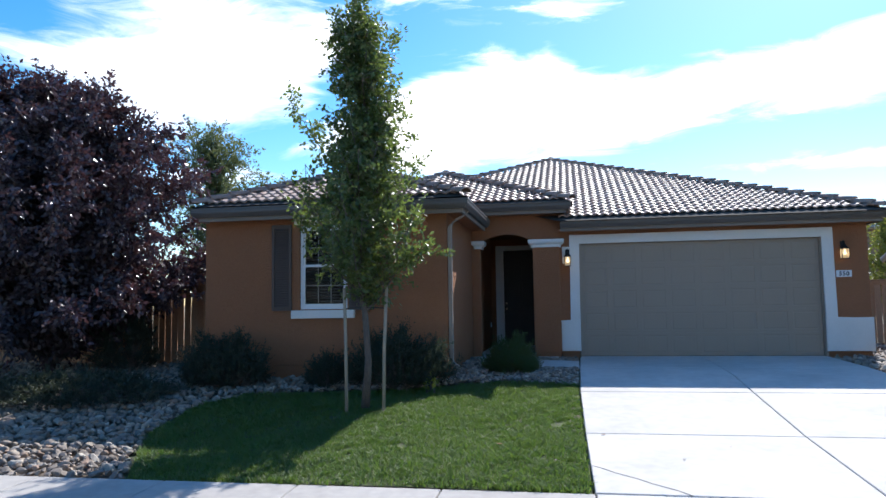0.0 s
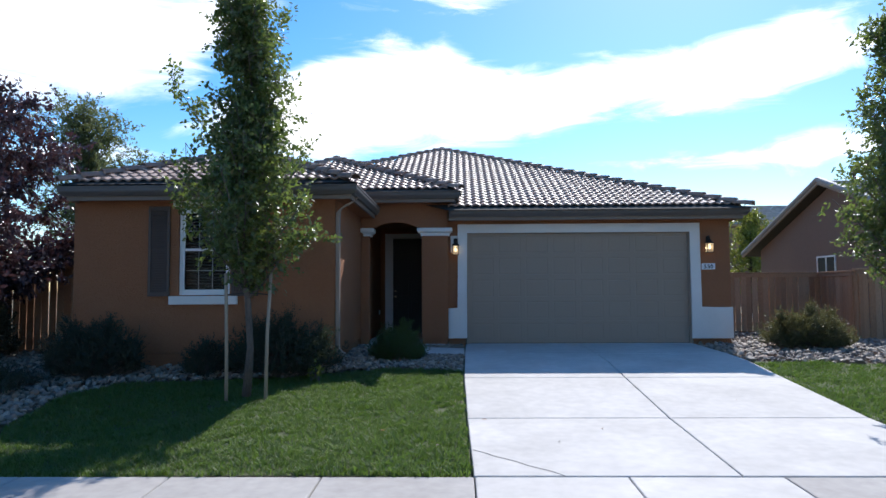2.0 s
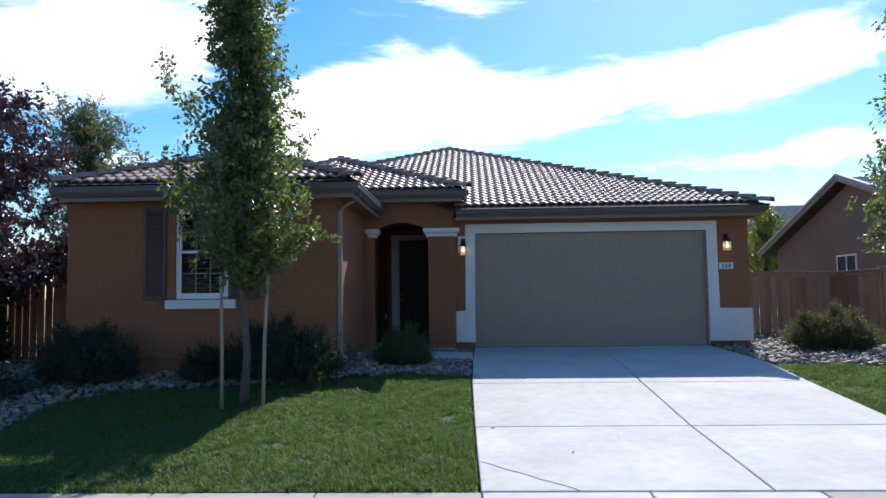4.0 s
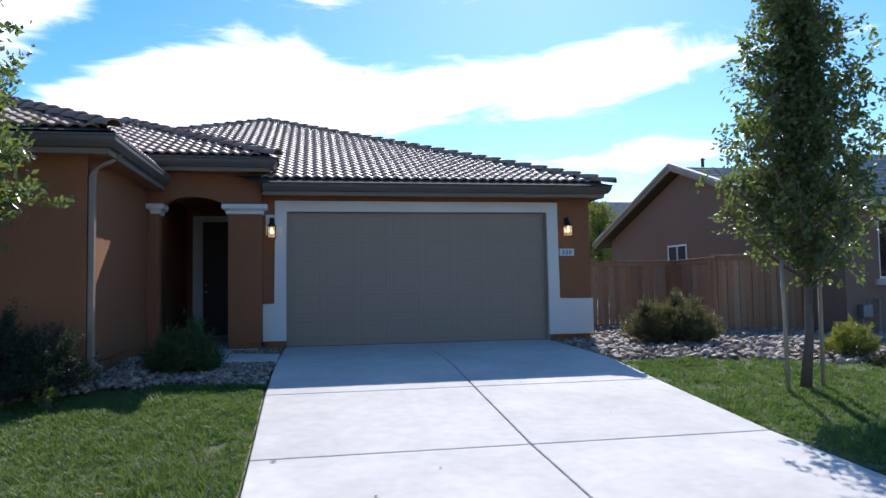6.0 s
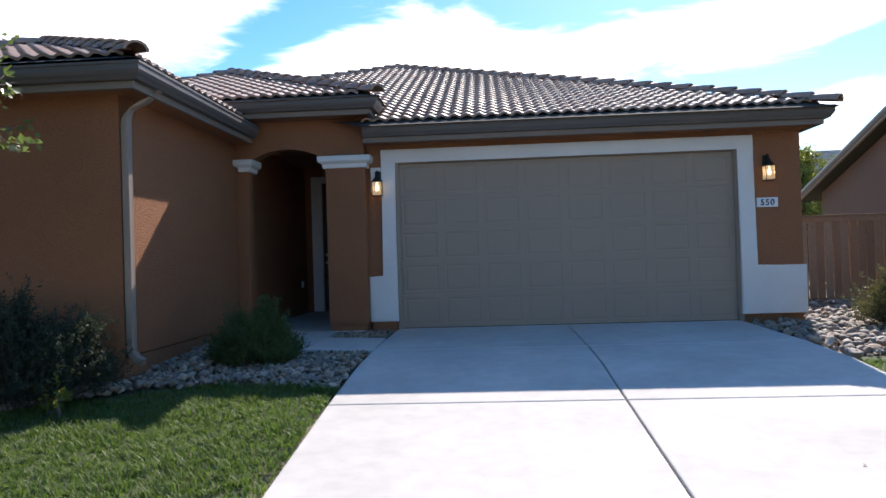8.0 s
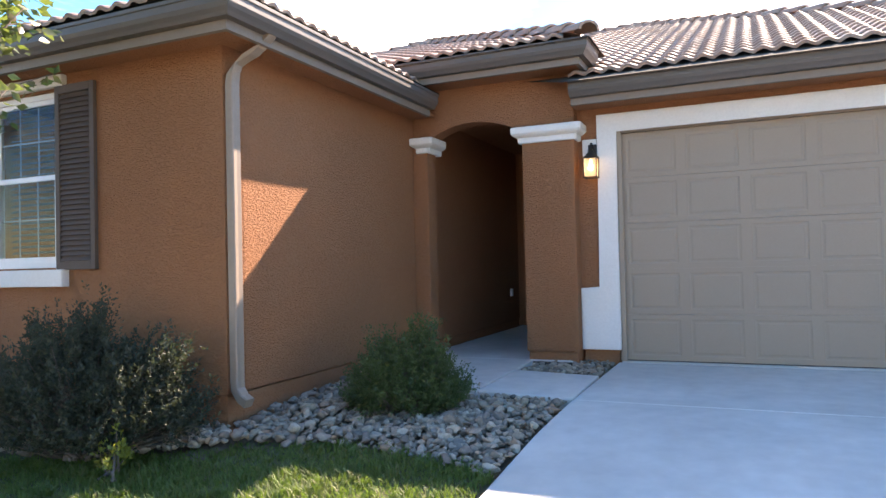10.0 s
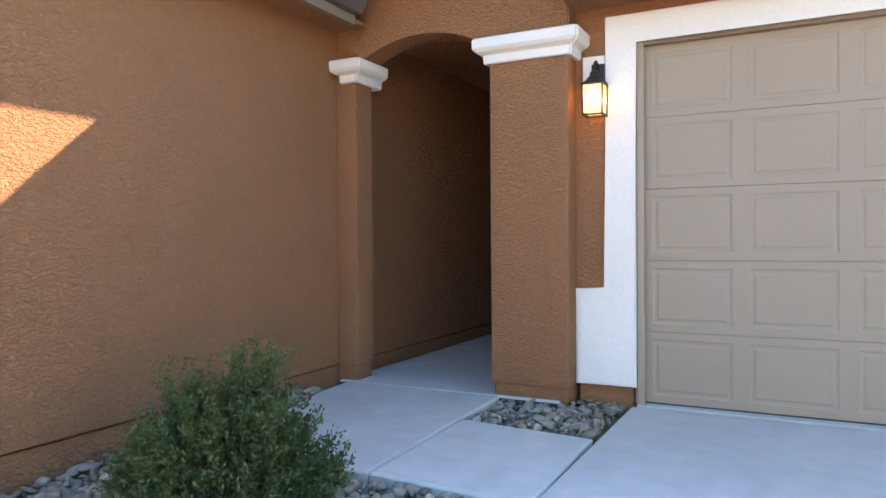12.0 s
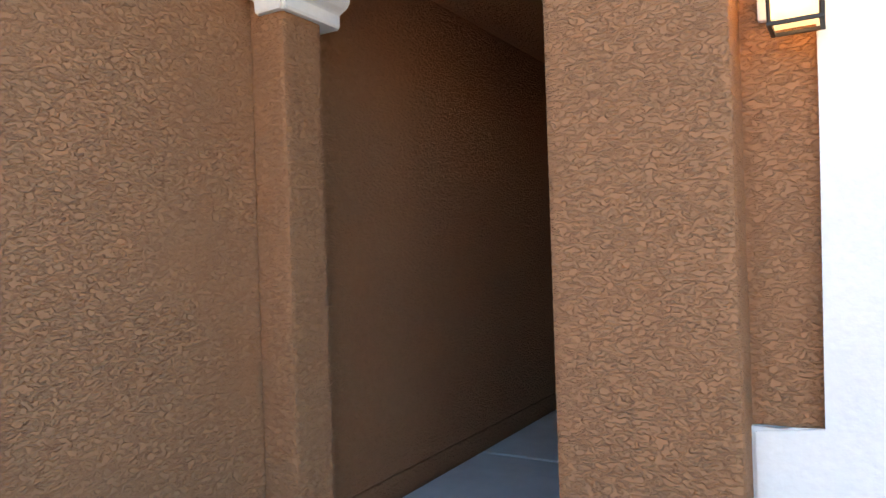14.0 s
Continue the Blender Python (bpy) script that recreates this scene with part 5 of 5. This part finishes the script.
shrub("shrub", (-6.35, 10.85, 0.26), 0.85, 0.58, 0.95, JUNIPER, 0.030, 560, 16, "dark shrub at the corner of the house", 34, shoots=5, reach=0.16, peaks=((0.2, 0, 1.05, 30), (-0.4, 0, 0.95, 30)))
shrub("shrub", (-2.72, 10.62, 0.27), 0.12, 0.11, 0.27, LIME, 0.034, 14, 6, "small pale yellow-green sprig in the rock bed", 35, reach=0.07)
shrub("shrub", (6.55, 13.95, 0.40), 0.95, 0.75, 0.82, SAGE, 0.030, 600, 15, "rounded sage-green shrub in the side rock bed", 36, shoots=5, reach=0.15, peaks=((0.1, 0, 0.95, 40), (-0.5, 0, 0.75, 30), (0.5, 0, 0.8, 30)))
shrub("shrub", (8.35, 11.75, 0.32), 0.42, 0.42, 0.54, LIME, 0.05, 190, 10, "small yellow-green mounded shrub", 37, slim=0.2, up=1.4)
shrub("ground_cover", (8.7, 10.9, 0.28), 0.75, 0.4, 0.14, JUNIPER, 0.045, 160, 14, "low spreading juniper at the lawn edge", 39, up=0.2)
shrub("ground_cover", (-8.6, 9.9, 0.2), 2.0, 1.3, 0.40, JUNIPER, 0.04, 620, 16, "low dark ground cover under the plum tree", 40, reach=0.2, up=0.4)
shrub("shrub", (-9.2, 12.3, 0.35), 0.7, 0.6, 1.4, JUNIPER, 0.04, 260, 16, "dark shrub before the side fence", 41, reach=0.2)

# fallen leaves
rnd = random.Random(9)
for k, (x, y) in enumerate(((-0.16, 8.35), (0.62, 7.35), (-1.35, 7.7), (-1.1, 8.6), (1.2, 7.9), (-2.2, 8.3), (5.4, 8.6), (-0.7, 7.1), (3.3, 9.3))):
    bm = bmesh.new()
    z = table(PAVED, y) + (0.006 if -0.28 < x < 4.6 else 0.035)
    a, s = rnd.uniform(0, 6.28), rnd.uniform(0.03, 0.04) * (0.55 if -0.1 < x < 4.6 else 1.0)
    ca, sa = math.cos(a), math.sin(a)
    ring = [bm.verts.new((x + s * (u * ca - w * sa), y + s * (u * sa + w * ca), z + 0.35 * s * abs(w) + 0.12 * s * abs(u))) for u, w in ((-1, 0), (-0.4, -0.5), (0.3, -0.45), (1.1, 0), (0.3, 0.45), (-0.4, 0.5))]
    mid_v = bm.verts.new((x, y, z))
    for i in range(6):
        bm.faces.new((mid_v, ring[i], ring[(i + 1) % 6]))
    tagged(part("fallen_leaf", bm, (DRYLEAF, BARK)[k % 2]), "small dry curled leaf lying on the ground", "leaf", "fallen leaves")

# ---- rock beds, lawns ----


def rock_mesh(seed):
    rng = random.Random(seed)
    bm = bmesh.new()
    bmesh.ops.create_icosphere(bm, subdivisions=2, radius=1.0)
    cuts = [(Vector([rng.gauss(0, 1) for _ in range(3)]).normalized(), rng.uniform(0.45, 0.75)) for _ in range(12)]
    for v in bm.verts:
        # worn flat faces, then an uneven skin
        for nrm, d in cuts:
            over = v.co.dot(nrm) - d
            if over > 0:
                v.co -= nrm * over * 0.97
        k = 1.3 + rng.uniform(-0.04, 0.04)
        v.co = Vector((v.co.x * k, v.co.y * k * 0.78, v.co.z * k * 0.56))
    me = bpy.data.meshes.new("rock")
    bm.to_mesh(me)
    bm.free()
    me.materials.append(ROCK)
    return me


ROCKS = [rock_mesh(k) for k in range(7)]
LAWN_L = [(-0.36, 6.22), (-0.39, 8.4), (-0.41, 10.8), (-0.42, 11.3), (-0.9, 11.5), (-1.7, 11.6), (-2.3, 11.4), (-2.9, 11.0), (-3.6, 10.7), (-4.8, 10.5), (-5.6, 10.3), (-6.15, 9.7), (-6.0, 8.1), (-5.05, 6.22)]
LAWN_R = [(4.61, 6.22), (4.61, 12.0), (5.4, 12.0), (6.6, 11.75), (8.0, 10.95), (9.2, 10.1), (10.5, 8.6), (12.0, 6.22)]


def lawn(outline, label, seed, per):
    xs, ys = [p[0] for p in outline], [p[1] for p in outline]
    rng = np.random.default_rng(seed)
    bm = bmesh.new()
    step = 0.35
    nx, ny = int((max(xs) - min(xs)) / step) + 1, int((max(ys) - min(ys)) / step) + 1
    vs = {}
    for i in range(nx):
        for j in range(ny):
            x, y = min(xs) + i * step, min(ys) + j * step
            if inside(outline, x + step / 2, y + step / 2):
                q = []
                for a, b in ((i, j), (i + 1, j), (i + 1, j + 1), (i, j + 1)):
                    if (a, b) not in vs:
                        px, py = min(xs) + a * step, min(ys) + b * step
                        vs[a, b] = bm.verts.new((min(max(px, min(xs)), max(xs)), min(py, 12.4), lawn_z(px, py) - 0.01))
                    q.append(vs[a, b])
                bm.faces.new(q)
    t = tagged(part("lawn", bm, TURF), label, "lawn", kind="structure")
    n = int((max(xs) - min(xs)) * (max(ys) - min(ys)) * per)
    p = np.stack([rng.uniform(min(xs), max(xs), n), rng.uniform(min(ys), max(ys), n)], 1)
    p = np.array([q for q in p if inside(outline, q[0], q[1])])
    cells = rng.uniform(0, 1, (160, 160))

    def patches(q, cell):
        """Smooth random values on a plan grid."""
        g = np.stack([(q[:, 0] - min(xs)) / cell, (q[:, 1] - min(ys)) / cell], 1)
        i0 = np.floor(g).astype(int)
        t1 = g - i0
        t1 = t1 * t1 * (3 - 2 * t1)
        at = lambda dx, dy: cells[(i0[:, 0] + dx) % 160, (i0[:, 1] + dy) % 160]
        return (at(0, 0) * (1 - t1[:, 0]) + at(1, 0) * t1[:, 0]) * (1 - t1[:, 1]) + (at(0, 1) * (1 - t1[:, 0]) + at(1, 1) * t1[:, 0]) * t1[:, 1]
    p = p[patches(p, 0.13) + 0.5 * patches(p, 0.4) + rng.uniform(-0.2, 0.2, len(p)) > 0.36]
    tufts = p[rng.integers(0, len(p), len(p) // 26)]
    extra = np.repeat(tufts, 14, axis=0) + rng.normal(0, 0.022, (len(tufts) * 14, 2))
    tall = np.concatenate([np.ones(len(p)), np.full(len(extra), 1.4)])
    p = np.concatenate([p, extra])
    n = len(p)
    z = np.interp(p[:, 1], [r[0] for r in PAVED], [r[1] for r in PAVED]) - 0.015 + 0.02 * np.sin(0.9 * p[:, 0] + 0.4) * np.sin(0.7 * p[:, 1]) - 0.012
    base = np.stack([p[:, 0], p[:, 1], z], 1)
    a = rng.uniform(0, 2 * math.pi, n)
    patch = 0.5 * patches(p, 0.11) + 0.7 * patches(p, 0.5)
    h = rng.uniform(0.022, 0.052, n) * (0.35 + 1.05 * patch) * tall
    lean = rng.uniform(0.2, 1.3, n)
    w = rng.uniform(0.0025, 0.005, n)
    side_v = np.stack([-np.sin(a), np.cos(a), np.zeros(n)], 1) * w[:, None]
    fwd = np.stack([np.cos(a), np.sin(a), np.zeros(n)], 1)
    midp = base + fwd * (h * lean * 0.3)[:, None] + np.array([0, 0, 1]) * (h * 0.6)[:, None]
    tip = base + fwd * (h * lean)[:, None] + np.array([0, 0, 1]) * h[:, None]
    v = np.stack([base - side_v, base + side_v, midp + side_v * 0.8, midp - side_v * 0.8, tip], 1).reshape(-1, 3)
    k = np.arange(n)[:, None] * 5
    f = np.concatenate([k + [0, 1, 2], k + [0, 2, 3], k + [3, 2, 4]])
    g = tagged(arrays("grass", v, f, BLADE), "short green lawn grass with a few dry blades", "grass", kind="stuff")
    return t, g


lawn(LAWN_L, "green front lawn beside the driveway", 51, 4600)
lawn(LAWN_R, "green side lawn beyond the driveway", 52, 2600)


def rock_bed(name, outline, label, seed, spacing, near=None, holes=(), lo=0.035, hi=0.075):
    """Soil with river rocks lying on it; those in the stretch `near` are pieces of their own, the rest one part."""
    xs, ys = [p[0] for p in outline], [p[1] for p in outline]
    rnd = random.Random(seed)
    bm = bmesh.new()
    step = 0.3
    vs = {}
    for i in range(int((max(xs) - min(xs)) / step) + 1):
        for j in range(int((max(ys) - min(ys)) / step) + 1):
            x, y = min(xs) + i * step, min(ys) + j * step
            if inside(outline, x + step / 2, y + step / 2):
                q = []
                for a, b in ((i, j), (i + 1, j), (i + 1, j + 1), (i, j + 1)):
                    if (a, b) not in vs:
                        px, py = min(min(xs) + a * step, max(xs)), min(min(ys) + b * step, max(ys))
                        vs[a, b] = bm.verts.new((px, py, bed_z(px, py) - 0.065))
                    q.append(vs[a, b])
                bm.faces.new(q)
    bed = tagged(part(name, bm, SOIL), label, "rock bed", kind="structure")
    own, v, f = 0, [], []
    y = min(ys)
    while y < max(ys):
        x = min(xs)
        while x < max(xs):
            px, py = x + rnd.uniform(-0.4, 0.4) * spacing, y + rnd.uniform(-0.4, 0.4) * spacing
            x += spacing
            if not inside(outline, px, py) or any(inside(h, px, py) for h in holes):
                continue
            s = lo * 0.7 + (hi * 1.12 - lo * 0.7) * rnd.random() ** 1.5
            m = pose(px, py, bed_z(px, py) + rnd.uniform(-0.025, 0.02), rnd.uniform(-25, 25), rnd.uniform(-25, 25), rnd.uniform(0, 360)) @ Matrix.Diagonal((s, s * rnd.uniform(0.8, 1.15), s * rnd.uniform(0.8, 1.2), 1))
            me = ROCKS[rnd.randrange(7)]
            if near and near(px, py) and own < 300:
                piece("rock", me, m, bed)
                own += 1
            else:
                k = len(v)
                v += [tuple(m @ w.co) for w in me.vertices]
                f += [[k + i for i in q.vertices] for q in me.polygons]
        y += spacing
    if v:
        tagged(arrays("rocks", v, f, ROCK, bed), kind="stuff")
    return bed


rock_bed("entry_rock_bed", [(-0.41, 11.22), (-0.40, 12.96), (-2.15, 12.96), (-2.47, 14.3), (-2.56, 14.3), (-2.56, 11.52), (-3.3, 11.52), (-3.3, 10.72), (-2.9, 10.92), (-2.3, 11.33), (-1.7, 11.53), (-0.9, 11.43)],
         "grey river rocks between the lawn and the walk", 61, 0.045, lambda x, y: y > 11.7 and x > -1.9, lo=0.020, hi=0.052)
rock_bed("pillar_rock_bed", [(-1.17, 14.07), (-0.39, 14.07), (-0.36, 14.88), (-0.7, 14.88), (-0.7, 14.70), (-1.17, 14.70)], "grey river rocks in a pocket at the pillar", 62, 0.042, lambda x, y: True, lo=0.018, hi=0.040)
rock_bed("wing_rock_bed", [(-3.3, 10.86), (-3.3, 11.52), (-7.2, 11.52), (-7.2, 13.3), (-15, 13.3), (-15, 6.22), (-5.08, 6.22), (-6.03, 8.1), (-6.18, 9.72), (-5.6, 10.33), (-4.8, 10.53), (-3.6, 10.73)],
         "grey river rocks along the house and under the plum tree", 63, 0.092, lambda x, y: y < 8 and x > -6.6, lo=0.035, hi=0.075)
rock_bed("side_rock_bed", [(4.61, 12.03), (4.61, 14.85), (5.43, 14.9), (5.43, 18.0), (8.9, 18.0), (8.6, 15.8), (10.3, 15.8), (10.3, 14.55), (14, 14.55), (14, 9.5), (10.2, 9.2), (9.25, 10.13), (8.03, 10.98), (6.6, 11.79), (5.4, 12.04)],
         "grey river rocks beside the garage", 64, 0.105, lambda x, y: y < 14.5 and x < 7.6, lo=0.045, hi=0.085)

# ---- roof tiles: those over the entry and the wing as pieces, the rest in one part ----
near_tiles = [m for m in TILE_JOBS if m.translation.y < 15.2 and -3.9 < m.translation.x < 1.8][:300]
taken = {id(m) for m in near_tiles}
for m in near_tiles:
    piece("roof_tile", tile_mesh, m, roof)
rest = [np.array(m) for m in TILE_JOBS if id(m) not in taken]
hom = np.c_[TV, np.ones(len(TV))]
tv = np.concatenate([(hom @ m.T)[:, :3] for m in rest])
tf = np.concatenate([TF + len(TV) * i for i in range(len(rest))])
tagged(arrays("roof_tiles", tv, tf, TILE, roof, "", True), kind="stuff")
